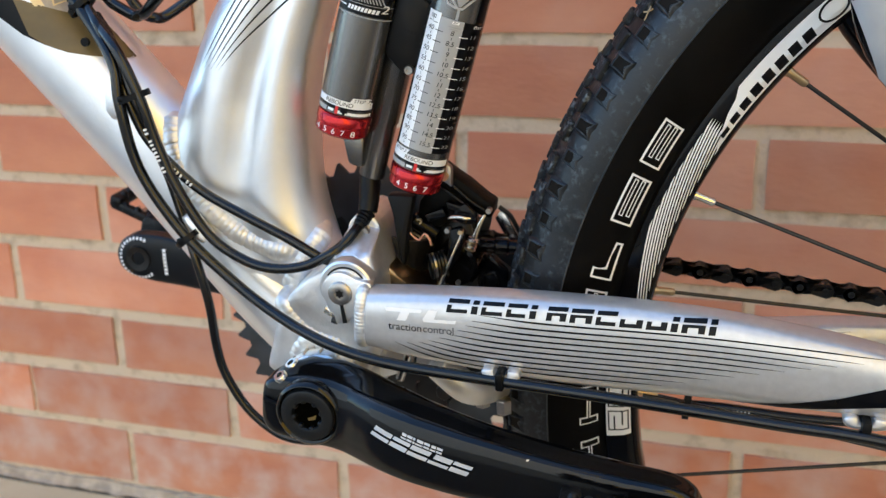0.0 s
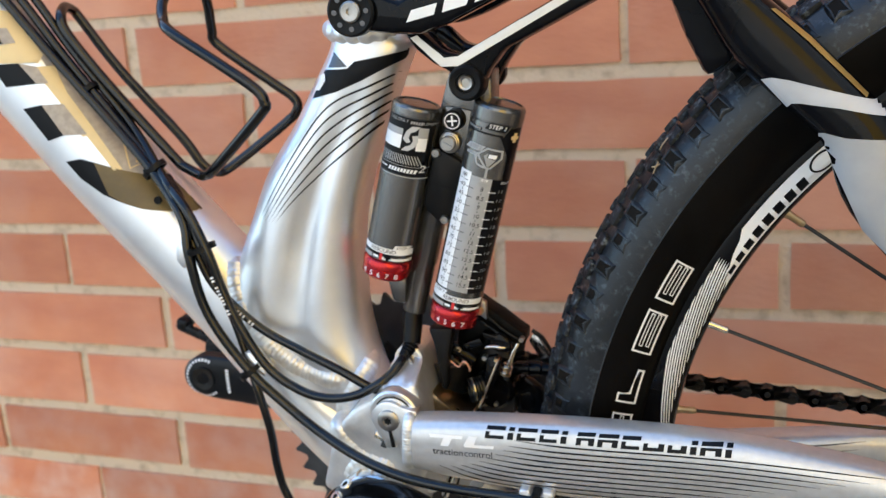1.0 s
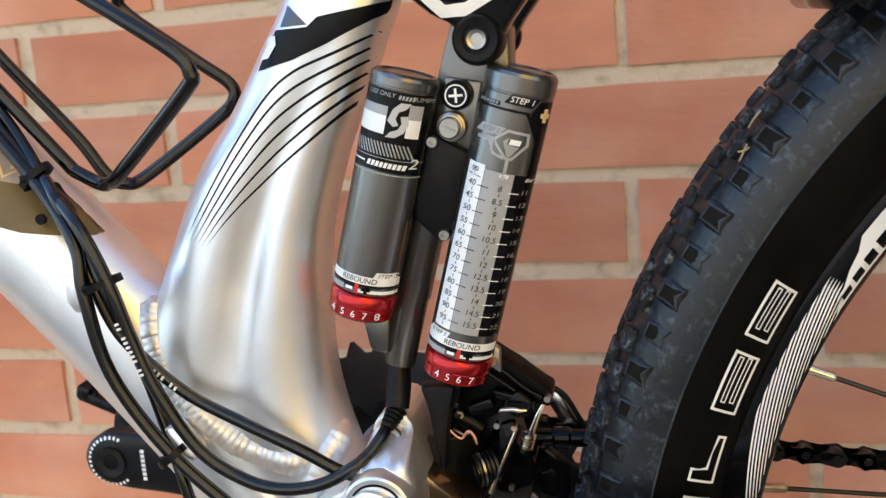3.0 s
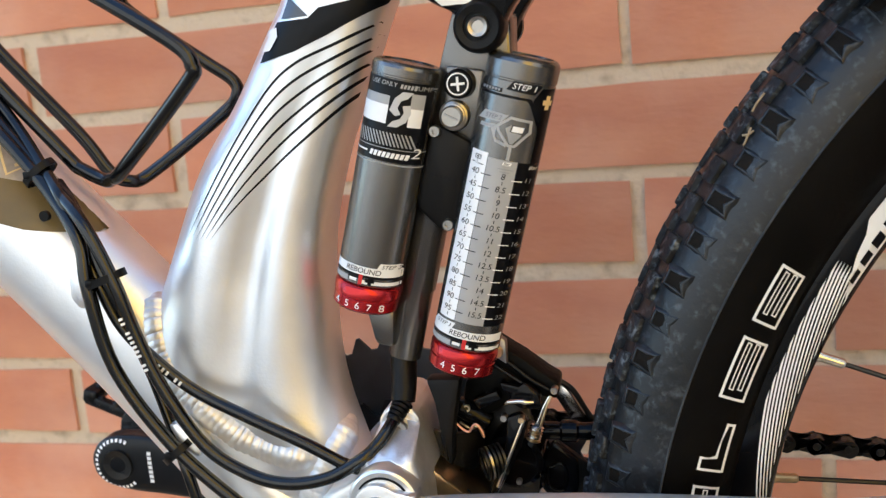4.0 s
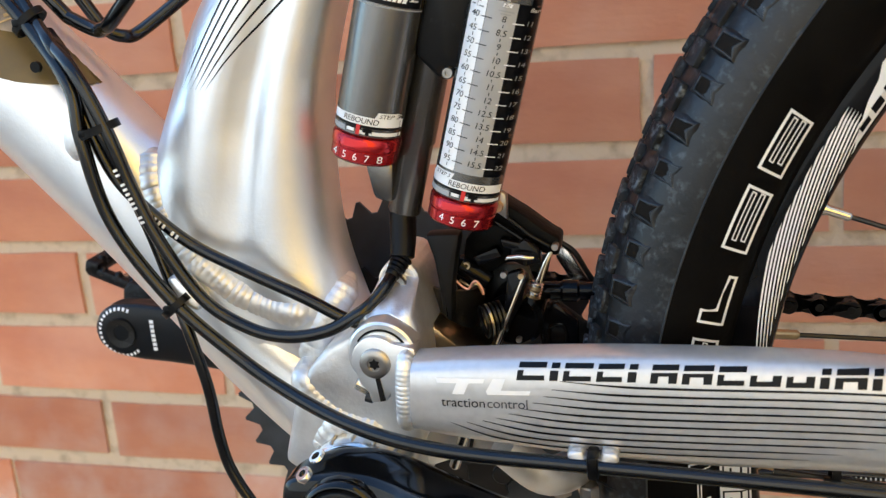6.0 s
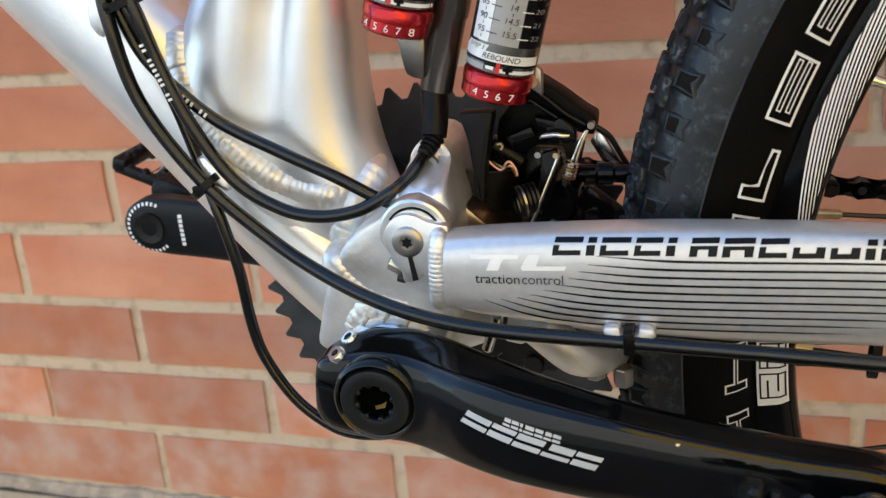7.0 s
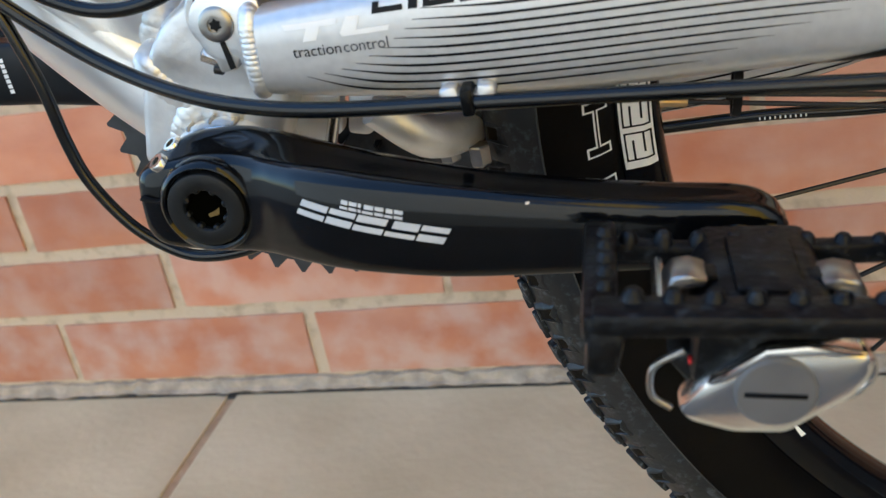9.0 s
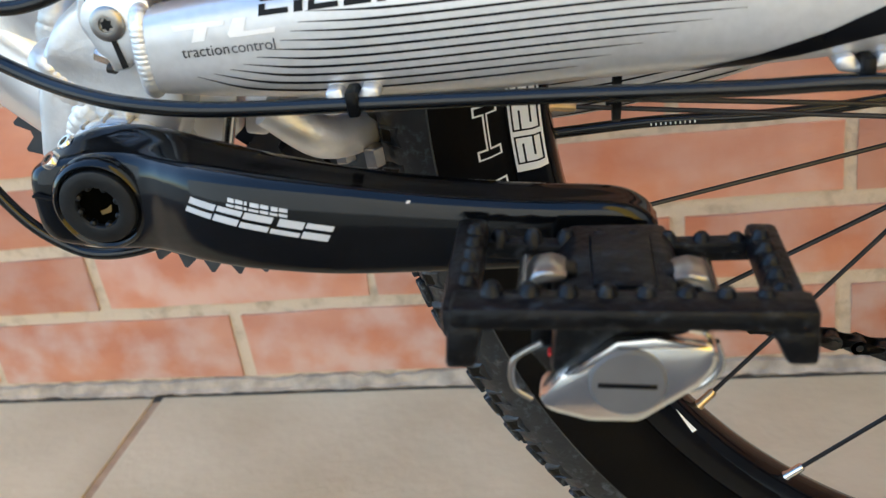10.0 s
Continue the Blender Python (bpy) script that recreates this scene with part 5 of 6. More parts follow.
# ---- pedals ----
def make_pedal(name, label):
    """Pedal axes: x along the cage, y out from the crank, z up; origin at the crank's thread."""
    ped = new(name)
    ped.parent = bike
    ped["label"] = label
    part("axle", lathe([(0, -2), (7.5, -2), (7.5, 4), (5.5, 5), (5.5, 30), (0, 30)], (0, 0, 0), (0, -1, 0), 24), STEEL, ped)
    part("inner_rail", plate([(-44, 13.0), (-43.5, 7.0), (-20, 6.0), (20, 6.7), (43.5, 8.0), (44.5, 14.5), (20, 13.1), (-20, 11.7)], -26, -20, 1.4), PEDAL, ped, "black cage rail")
    part("outer_rail", plate([(-43, 18.2), (-43.5, 11.2), (-30, 12.0), (0, 12.9), (34, 13.6), (46, 13.0), (45.5, 20.2), (20, 19.4), (-20, 18.6)], -74, -63, 1.6), PEDAL, ped, "black cage rail")
    for sx in (-1, 1):
        part("end_bar", plate([(sx * 45.5, 17.5), (sx * 36.5, 17.5), (sx * 36.5, 9.5), (sx * 45.0, 9.0)], -73.5, -19.5, 2.0), PEDAL, ped, "scuffed black end bar")
        part("end_foot", plate([(-43.6, 14), (-34.6, 13), (-35.6, 6), (-36.6, 0.8), (-44.4, 0.4)] if sx < 0 else [(34.6, 14), (46.0, 14.5), (46.8, 4.8), (39.4, 4.6)], -74.3, -58, 1.6), PEDAL, ped, "scuffed black corner foot")
        for i in range(5):
            part("stud", rod((sx * 39.5, -29 - i * 7.4, 14.5), (sx * 39.5, -29 - i * 7.4, 19.6), 3.2, 2.2, 12, 1.0), PEDAL, ped)
    part("body", plate([(-13, 14.5), (14.5, 15.5), (18, 9), (16, -8), (-18, -8), (-17, 8)], -64, -16, 2.6), PEDAL, ped, "black pedal body")
    part("body_panel", box(-7.5, 9.5, -56, -26, 14.6, 16.4, 1.2), PEDAL, ped)
    for i in range(8):
        x = -33 + i * 9.6
        part("stud", rod((x, -23, 9.5), (x, -23, 15.4), 3.4, 2.2, 12, 1.0), PEDAL, ped)
        part("stud", rod((x, -65.5, 15.5), (x, -65.5, 21.4), 3.6, 2.3, 12, 1.0), PEDAL, ped)
    for sx in (-1, 1):
        claw = [(sx * 13.5, 16.0), (sx * 18, 17.4), (sx * 22.5, 16.6), (sx * 25.0, 12.8), (sx * 24.6, 8.5), (sx * 22, 9.0), (sx * 20.5, 13.0), (sx * 14.5, 13.8)]
        clip = part("cleat_clip", plate(claw, -52, -40, 1.2), BOLT, ped, "silver cleat clip")
        part("clip_tongue", plate([(sx * 11, 15.6), (sx * 17, 16.4), (sx * 17, 14.0), (sx * 11, 13.6)], -49, -42, 0.8), PEDAL, clip)
        part("clip_rod", rod((sx * 25, -60, 8), (sx * 25, -28, 8), 2.2, seg=12), STEEL, ped)
        part("clip_spring", lathe([(2.4, -9), (4.2, -8), (4.2, 8), (2.4, 9)], (sx * 22, -46, 6), (0, 1, 0), 18), DARKSTEEL, ped)
    side = part("side_plate", plate([(-21.5, -13.4), (-15, -4.4), (-1.2, 7.2), (8, 8.6), (23, 6.4), (25.3, 0.0), (21, -7.4), (14.3, -12.6), (6.1, -19.4), (-7.2, -19.8), (-17.8, -16.9)], -68, -56, 2.8), POLISHED, ped, "polished silver side plate")
    part("upper_facet", plate([(-14.5, -4.6), (-1.4, 6.6), (8, 8.0), (22.5, 5.6), (12, 5.0), (0, 4.4), (-9, -3.0)], -68.9, -66, 0.8), POLISHED, side)
    part("side_disc", lathe([(0, -69.6), (9.2, -69.6), (10.0, -68.8), (10.0, -66), (0, -66)], (2, 0, -5.4), (0, 1, 0), 44), BADGE, side, "grey round badge")
    part("badge_bar", box(-5.6, 9.4, -69.9, -69.5, -6.6, -5.2, 0.2), BLACKPRINT, side)
    part("plate_arm", tube([(-20, -64, 3.0), (-26.6, -64, -1.6), (-28.0, -64, -6.4), (-27.0, -64, -11.4), (-22.4, -64, -14.8)], 0.9, 10), BOLT, ped, "bent bright wire")
    part("plate_arm", tube([(24, -60, 2), (26, -60, -5), (22, -60, -11), (15, -60, -13.5)], 1.6, 10), STEEL, ped)
    part("plate_neck", plate([(-24, -4), (-14, 0), (14, 2), (20, -6), (10, -14), (-16, -14)], -58, -30, 2), DARKSTEEL, ped, "dark clip mechanism")
    part("red_tab", box(-18.5, -15, -61, -58, -3.4, -2.2, 0.4), REDPRINT, ped)
    return ped


end = on_crank(175, 0, -84)
left_pedal = make_pedal("left_pedal", "black cage pedal with silver clip mechanism")
left_pedal.matrix_basis = Matrix.Translation((end - V(0, 0, 2.8)) * MM) @ pose(0, 0, 0, -2.2, 7.0, 0)
copy_thing(left_pedal, Matrix.Translation(on_crank(-175, 0, 86) * MM) @ pose(0, 0, 0, 0, 0, 180) @ pose(0, 0, 0, 0, -20, 0))

# ---- right crank and chainrings ----
rcrank = part("right_crank", crank_loft([(20, -18, 18, 18, 56, 74), (60, -18, 19, 19, 62, 80), (100, -16, 17.5, 17.5, 68, 84), (140, -15.5, 16.5, 16.5, 71, 86), (165, -16, 16.5, 16.5, 72, 87), (180, -14, 14.5, 14.5, 72, 87), (188, -9.5, 9.5, 9.5, 73, 86), (191.5, -4, 4, 4, 75, 84)], -1), CRANKGREY, bike, "dark grey right crank arm")
rc_tree = tree_ob(rcrank)
part("pedal_thread", lathe([(0, 1.6), (4.2, 1.6), (4.6, 0), (8.6, -0.6), (8.8, 1.0)], on_crank(-174.5, 0, 71.6), (0, 1, 0), 32), DARKSTEEL, rcrank)
ring_marks = flat([[(12.6 * math.cos(a), 12.6 * math.sin(a)), (12.6 * math.cos(a + 0.11), 12.6 * math.sin(a + 0.11)), (14.4 * math.cos(a + 0.11), 14.4 * math.sin(a + 0.11)), (14.4 * math.cos(a), 14.4 * math.sin(a))] for a in np.arange(1.1, 5.4, 0.2)])
part("stamped_ring", wrap(ring_marks, tuple(on_crank(-174.5, 0, 0).xz), (1, 0), (0, 1), rc_tree, 0.12, 2.0), WHITE, rcrank)
part("stamped_bar", wrap(flat([bar(-1.2, -9 + i * 2.6, 1.2, -7 + i * 2.6) for i in range(7)]), tuple(on_crank(-155, 1, 0).xz), (1, 0), (0, 1), rc_tree, 0.12, 2.0), WHITE, rcrank)


def chainring(name, r, teeth, y, material, r_in):
    bm = bmesh.new()
    out, inn = [], []
    for i in range(teeth * 4):
        a = i * math.tau / (teeth * 4)
        rr = r - (0.0 if i % 4 in (1, 2) else 6.5)
        aa = a + (0.010 if i % 4 == 1 else -0.010 if i % 4 == 2 else 0)
        out.append((rr * math.cos(aa), rr * math.sin(aa)))
        inn.append((r_in * math.cos(a), r_in * math.sin(a)))
    loops = [[V(x, yy, z) for x, z in ring_] for ring_, yy in ((inn, y - 1.2), (out, y - 0.8), (out, y + 0.8), (inn, y + 1.2), (inn, y - 1.2))]
    rings(bm, loops, caps=False)
    bmesh.ops.remove_doubles(bm, verts=bm.verts, dist=0.01)
    return part(name, bm, material, bike, "toothed chainring", True, 25)


big_ring = chainring("large_chainring", 97.0, 44, 50, RINGGREY, 58)
chainring("middle_chainring", 68.0, 32, 42, DARKSTEEL, 44)
chainring("small_chainring", 48.0, 22, 34, DARKSTEEL, 30)
for i in range(4):
    a = radians(45 + 90 * i)
    part("spider_arm", plate([(20 * math.cos(a + 0.5), 20 * math.sin(a + 0.5)), (66 * math.cos(a + 0.12), 66 * math.sin(a + 0.12)), (66 * math.cos(a - 0.12), 66 * math.sin(a - 0.12)), (20 * math.cos(a - 0.5), 20 * math.sin(a - 0.5))], 44, 49, 1.5), CRANKGREY, big_ring)
    part("ring_bolt", rod((58 * math.cos(a), 38, 58 * math.sin(a)), (58 * math.cos(a), 52, 58 * math.sin(a)), 5, seg=16), DARKSTEEL, big_ring)

# ---- chain: alternating plates ----
def chain_run(p0, p1, n_parent):
    p0, p1 = Vector(p0), Vector(p1)
    d = (p1 - p0).normalized()
    n = int((p1 - p0).length / 12.7)
    up = V(-d.z, 0, d.x)
    for i in range(n):
        a, b = p0 + d * (12.7 * i), p0 + d * (12.7 * (i + 1))
        bm = bmesh.new()
        w_ = 3.6 if i % 2 else 2.6
        for s in (-1, 1):
            poly = []
            for c, sgn in ((a, -1), (b, 1)):
                for t in np.linspace(-1.35, 1.35, 7):
                    ang = t if sgn > 0 else math.pi - t
                    poly.append(tuple((c + 4.1 * (d * math.cos(ang) + up * math.sin(ang) * 1.0)).xz))
                if sgn < 0:
                    m_ = (a + b) / 2 - up * 2.7
                    poly.append(tuple(m_.xz))
            m_ = (a + b) / 2 + up * 2.7
            ordered = poly[:7] + [poly[7]] + poly[8:] + [tuple(m_.xz)]
            plate(ordered, a.y + s * w_ - 0.5, a.y + s * w_ + 0.5, 0, bm)
        rod(a - V(0, 4.4, 0), a + V(0, 4.4, 0), 1.9, seg=10, bm=bm, bevel=0.3)
        rod(a - V(0, 2.2, 0), a + V(0, 2.2, 0), 3.9, seg=12, bm=bm, bevel=0.3)
        part("chain_link", bm, DARKSTEEL, n_parent)


chain = new("chain")
chain.parent = bike
chain["label"] = "oily dark bicycle chain"
chain_run((20, 42, 62), (400, 45, 21), chain)
chain_run((10, 42, -67), (330, 44, -176), chain)

# ---- front derailleur ----
fd = new("front_derailleur")
fd.parent = bike
fd["label"] = "oily black front derailleur behind the shock"
part("clamp_band", lathe([(14, -9), (16, -9), (16, 9), (14, 9)], (30, 12, 62), (0.2, 0, 0.98), 36), DARKSTEEL, fd)
part("main_body", plate([(42, 90), (52, 102), (61, 95), (70, 88), (69, 80), (58, 79), (48, 73), (39, 77)], 3, 20, 2.2), DULLBLACK, fd, "black derailleur body")
part("top_arm", plate([(54.8, 109), (59.5, 105.3), (67.4, 99.9), (76.8, 92.1), (81.3, 89.3), (80.2, 82.1), (73.9, 83.4), (69.7, 87), (61.3, 94.2), (53.6, 95.6)], 2, 17, 1.4), DULLBLACK, fd, "black upper arm")
part("arm_rib", tube([(56, 1.5, 103), (63, 1.0, 97.5), (70, 0.5, 91.5), (77, 0.5, 87)], 1.0, 10), BLACKGLOSS, fd)
part("arm_rib", tube([(55, 0.5, 98.5), (62, 0.0, 93.5), (69, -0.5, 88.6), (74, -0.5, 85.0)], 0.8, 8), BLACKGLOSS, fd)
part("arm_block", plate([(62, 88.5), (68, 91.5), (73.5, 87), (74, 81), (67, 80), (61, 83)], -4, 3, 1.2), BLACKGLOSS, fd)
part("pink_wire", tube([(38.5, -5, 75.4), (41, -5, 72.6), (43.6, -5, 71.4), (45.8, -5, 74.2), (47.4, -5, 74.4), (49.2, -5, 71.6), (49.7, -5, 68.9)], 0.55, 8), COPPER, fd, "thin copper-coloured wire")
part("top_tab", plate([(58.6, 114.7), (63.1, 111.3), (62.7, 101.3), (57.2, 105.4)], -9, -5, 0.8), BOLT, fd, "grey metal tab")
part("tab_screw", lathe([(0, -0.4), (0.9, -0.4), (0.9, -1.2), (1.9, -1.2), (2.2, -0.6), (2.2, 2), (0, 2)], (59.6, -10, 107.0), (0, 1, 0), 16), BRASS, fd, "small brassy screw")
part("outer_cage", plate([(76.2, 73.5), (80.4, 69.6), (85.1, 60.5), (90.1, 51.5), (90.2, 42.4), (87.2, 47.6), (81.6, 52.8), (77.3, 60.7), (73.1, 68.4)], 43, 46, 0.9), STEEL, fd, "worn bright cage plate")
part("cage_edge", tube([(75.5, 44, 75.0), (81.6, 44, 70.2), (86.6, 44, 61.0), (91.4, 44, 51.6), (92, 44, 42)], 1.3, 10), DARKSTEEL, fd)
part("inner_cage", plate([(64, 54), (76, 54), (88, 44), (94, 34), (97, 20), (90, 18), (80, 30), (66, 40)], 24, 27, 0.8), DARKSTEEL, fd, "dark steel inner cage plate")
part("link_bar", lathe([(0, 0), (3.4, 0), (3.8, 1), (3.8, 8), (4.8, 9), (4.8, 15), (3.8, 16), (3.8, 25), (0, 25)], (70, 18, 62), V(24, 2, -1.6), 20), BLACKGLOSS, fd, "gloss black link bar")
part("body_drum", lathe([(0, 3), (8, 3), (9, 2.4), (10.2, 2.4), (12, 4), (12.4, 8), (12.4, 22), (0, 22)], (60, 0, 54), (0, 1, 0), 40), BLACKGLOSS, fd, "round black link body")
part("lower_link", plate([(66.6, 46.5), (74.3, 55.3), (84.2, 46.5), (83.8, 33.9), (81.6, 27.5), (72.2, 27.4), (67.8, 32.5)], 21, 26, 1.6), BLACKGLOSS, fd, "gloss black lower link")
part("link_lip", tube([(71.7, 20.5, 44), (77.1, 20.5, 45.3), (79, 20.5, 40.2), (77.4, 20.5, 33.8), (72.7, 20.5, 33.8), (71.2, 20.5, 39), (71.7, 20.5, 44)], 0.9, 8), BLACKGLOSS, fd)
part("back_plate", plate([(44, 74), (64, 72), (70, 50), (66, 30), (50, 30), (40, 44)], 22, 25, 0.8), DARKSTEEL, fd, "dark oily back plate")
part("pinch_lever", plate([(59.9, 77.7), (65.5, 79.3), (68.6, 76.4), (65.4, 64.8), (57.5, 50.6), (52.2, 42.2), (50.1, 43.4), (53.9, 54.2), (58.2, 64.8)], -6, -1, 1.3), BLACKGLOSS, fd, "gloss black cable lever")
part("shift_wire", rod((67.4, -7.2, 77.6), (54, -7.2, 47.9), 0.85, seg=8, bevel=0.1), STEEL, fd, "bright bare shift wire")
for i in range(6):
    part("spring_coil", lathe([(2.2, -0.55), (3.0, 0), (2.2, 0.55), (1.5, 0)], V(70.0, -5, 67.6) + V(0.3, 0, 0.95) * (i * 1.25), V(0.3, 0.1, 0.95), 18), STEEL if i % 3 else BRASS, fd, "spring coil")
part("spring_leg", tube([(78.4, -4, 86), (77.2, -5, 83.6), (75.4, -5, 79), (73.3, -5, 73.3)], 0.55, 8), BRASS, fd)
part("spring_leg", tube([(77.6, -3, 85.5), (75.2, -4, 81.5), (73.2, -4, 77), (71.5, -4, 73.5)], 0.6, 8), STEEL, fd)
for i in range(5):
    part("collar_ring", lathe([(5.6, -0.7), (7.0, -0.5), (7.0, 0.5), (5.6, 0.7)], V(49.0, -5, 57) + V(0.85, 0.45, 0.1) * (i * 1.9), (0.85, 0.45, 0.1), 24), DARKSTEEL if i != 1 else BOLT, fd)
part("wire_clip", tube([(60.7, -9, 85), (62.4, -9.4, 85.9), (66.7, -9.6, 86.2), (69, -9.6, 85.7), (72, -9, 85.5)], [0.5, 0.9, 1.0, 0.9, 0.5], 10), STEEL, fd, "bright wire clip")
for p, r, m_ in (((58.6, -5, 77.2), 1.3, BOLT), ((66.2, -8, 77.6), 1.2, BRASS), ((79.5, -1, 87.2), 1.4, BOLT), ((42.5, 0, 79.8), 1.6, BRASS), ((61.5, 2, 46), 1.3, BOLT)):
    part("small_screw", lathe([(0, -0.4), (r * 0.5, -0.4), (r * 0.5, -1.0), (r, -1.0), (r, 3), (0, 3)], p, (0, 1, 0), 14), m_, fd)
part("limit_stop", plate([(46, 84), (56, 88), (58, 84), (48, 80)], -3, 3, 0.8), BLACKGLOSS, fd)
part("limit_stop", plate([(58, 92), (66, 90), (67, 86), (59, 88)], -4, 2, 0.8), BLACKGLOSS, fd)
part("rear_tie", tube([(38.5, 2, 72.7), (43, 1, 70.4), (46.2, 1, 71), (48.1, 2, 66.4)], 0.7, 8), BRASS, fd)
part("swing_arm", rod((38, 2, 81), (50, 6, 71), 4.2, 5.0, 18, 1.2), BLACKGLOSS, fd)
part("gusset", plate([(26, 66), (33, 58), (50, 43), (44, 38), (30, 40), (22, 50)], -18, 12, 2), BRASS, bike, "dull yellowish metal gusset")

# parts under the pivot
part("adjust_pin", rod((42, -28, 18), (36, -28, 2), 2.3, seg=14, bevel=0.8), STEEL, bike, "bright steel pin")
part("lower_tongue", plate([(46, 20), (64, 22), (60, 10), (50, 2), (42, 4)], -24, -16, 2), SILVER, bike, "silver tongue under the stay")
part("rib_plate", plate([(20, 30), (44, 26), (40, 4), (24, -2), (18, 10)], -22, -14, 2), ALU, bike)
for x, z in ((79, -6), (90, -9)):
    part("bridge_bolt", rod((x, -24, z + 3), (x, -24, z - 5), 4.2, seg=6, bevel=0.6), BOLT, bike, "hexagon bolt head")

# ---- rocker link ----
link = new("rocker_link")
link.parent = bike
link["label"] = "gloss black forked rocker link with white stripes"
for side in (-1, 1):
    y0, y1 = sorted((side * 26, side * 42))
    beam = part("upper_beam", plate([(9, 262), (6, 272), (9, 281), (18, 284), (30, 279), (40, 274), (60, 283), (150, 310), (150, 300), (100, 277), (64, 262), (50, 258), (36, 259), (22, 261)], y0, y1, 3), BLACKGLOSS, link, "gloss black upper beam")
    arm = part("lower_arm", plate([(36, 258), (41, 250), (50, 242), (58, 238), (60, 228), (66, 223), (73, 227), (77, 236), (86, 247), (150, 276), (150, 288), (82, 255), (64, 246), (56, 248), (46, 258)], *sorted((side * 11, side * 25)), 2.4), BLACKGLOSS, link, "gloss black lower arm")
    if side < 0:
        at_, bt_ = tree_ob(arm), tree_ob(beam)
        part("white_stripe", wrap(flat([[(39.5, 255.5), (43, 256.5), (56, 245), (63, 245.2), (120, 272.5), (124, 270.5), (63, 240.6), (54, 240.8)]]), (0, 0), (1, 0), (0, 1), at_, 0.3, 3.0), WHITE, arm, "white stripe")
        for poly in ([(44, 264), (58, 266.8), (60, 272), (47, 269.5)], [(62, 267.5), (74, 270), (77, 276), (64, 273.6)], [(78, 271), (90, 274), (93, 281), (81, 277)]):
            part("white_mark", wrap(flat([poly]), (0, 0), (1, 0), (0, 1), bt_, 0.3, 3.0), WHITE, beam, "white slanted printed mark")
    disc = part("pivot_disc", lathe([(0, 0), (4.6, 0), (4.6, 1.6), (10.8, 2.6), (12.0, 1.6), (12.2, -4), (0, -4)], (17, side * 42.5, 271), (0, side, 0), 44), PLASTIC, link, "black drilled pivot disc")
    for i in range(8):
        a = i * math.tau / 8
        part("drilling", lathe([(0, 0), (1.25, 0), (1.3, 0.3), (0, 0.35)], (17 + 8.2 * math.cos(a), side * 44.7, 271 + 8.2 * math.sin(a)), (0, side, 0), 14), BADGE, disc)
    part("pivot_bolt", lathe([(0, 1.4), (1.7, 1.4), (1.7, 2.8), (4.4, 3.0), (5.2, 2.2), (5.2, 0), (0, 0)], (17, side * 43, 271), (0, side, 0), 28), BOLT, link, "silver pivot bolt")
    part("eye_disc", lathe([(0, 0), (5.2, 0), (5.2, 1.5), (7.6, 2.0), (8.6, 1.0), (9.4, -2), (9.6, -8), (0, -8)], (66.4, side * 26, 232.4), (0, side, 0), 40), PLASTIC, link, "round black eyelet")
    part("eye_bolt", lathe([(0, -1.4), (2.1, -1.4), (2.3, 1.0), (3.4, 1.4), (4.0, 0.8), (4.2, 0), (0, 0)], (66.4, side * 26.4, 232.4), (0, side, 0), 28), BOLT, link, "grey eyelet bolt")
    # Black disc darkens the bolt's recess in place of real shade.
    part("bolt_socket_shade", lathe([(0, -1.0), (2.0, -1.0), (2.1, -0.6), (2.1, -1.3), (0, -1.3)], (66.4, side * 26.4, 232.4), (0, side, 0), 6), COVER, link)

# ---- bottle cage ----
part("bottle_cage", tube([(-108, -14, 193), (-139.1, -14, 231.1), (-154.2, -14, 250.6), (-168, -14, 271), (-171.5, -11, 279.5), (-176.6, 0, 284), (-180, 11, 282), (-178, 14, 277), (-157, 14, 245.9), (-122.9, 14, 204.9), (-111, 14, 187), (-104, 17, 182), (-97, 24, 184), (-66, 38, 206), (-57, 38, 214), (-58, 38, 221), (-70, 36, 231), (-99, 31, 255), (-100, 28, 264), (-98, 24, 278), (-95, 14, 291), (-99, 0, 294), (-101, -16, 284), (-97, -26, 274), (-88, -34, 267), (-61, -38, 250), (-42, -38, 236), (-38, -38, 229), (-42, -36, 223), (-82, -22, 192), (-90, -18, 188), (-96, -15, 187), (-108, -14, 193)], 2.9, 14, 5, True), CABLE, bike, "black wire bottle cage")

# ---- hoses and cables ----
C1 = [(-262, -18, 372), (-206.6, -20, 300), (-172, -21, 255), (-140, -23, 217), (-116, -29, 191), (-96, -40, 168), (-93, -44, 148), (-88, -43, 115), (-69, -42, 82), (-44, -43, 58), (-22, -48, 45), (2, -56, 37), (25, -61, 32), (51, -62, 28), (96, -62, 24.5), (164, -62, 19.5), (218, -63, 15.5), (263, -66, 13.5), (330, -72, 4)]
part("brake_hose", tube(C1, 2.75, 14, 6), CABLE, bike, "black brake hose")
C2 = [(-250, -16, 368), (-198.7, -16, 300), (-170, -17, 258), (-138, -20, 217), (-113, -28, 190), (-93, -40, 174), (-82, -43, 151), (-77, -42, 129), (-69, -42, 106), (-55, -42, 82), (-38, -42, 70), (-22, -42, 66), (-6, -40, 67.5), (6.7, -36, 73.2), (11.4, -31, 76.1), (14.9, -26, 80), (16.9, -20, 83.2)]
part("lockout_cable", tube(C2, 2.6, 14, 6), CABLE, bike, "black cable looping up into the shock")
C3 = [(-244, -10, 366), (-194, -11, 301), (-166, -13, 259), (-135, -16, 218), (-114, -27, 193), (-104, -34, 182), (-93, -39, 156), (-86, -38, 133), (-75, -37, 118), (-59, -36, 103), (-37, -36, 91), (-15, -36, 80), (-1, -36, 72), (6, -34, 68)]
part("gear_cable", tube(C3, 2.5, 14, 6), CABLE, bike, "black gear cable with small pale print")
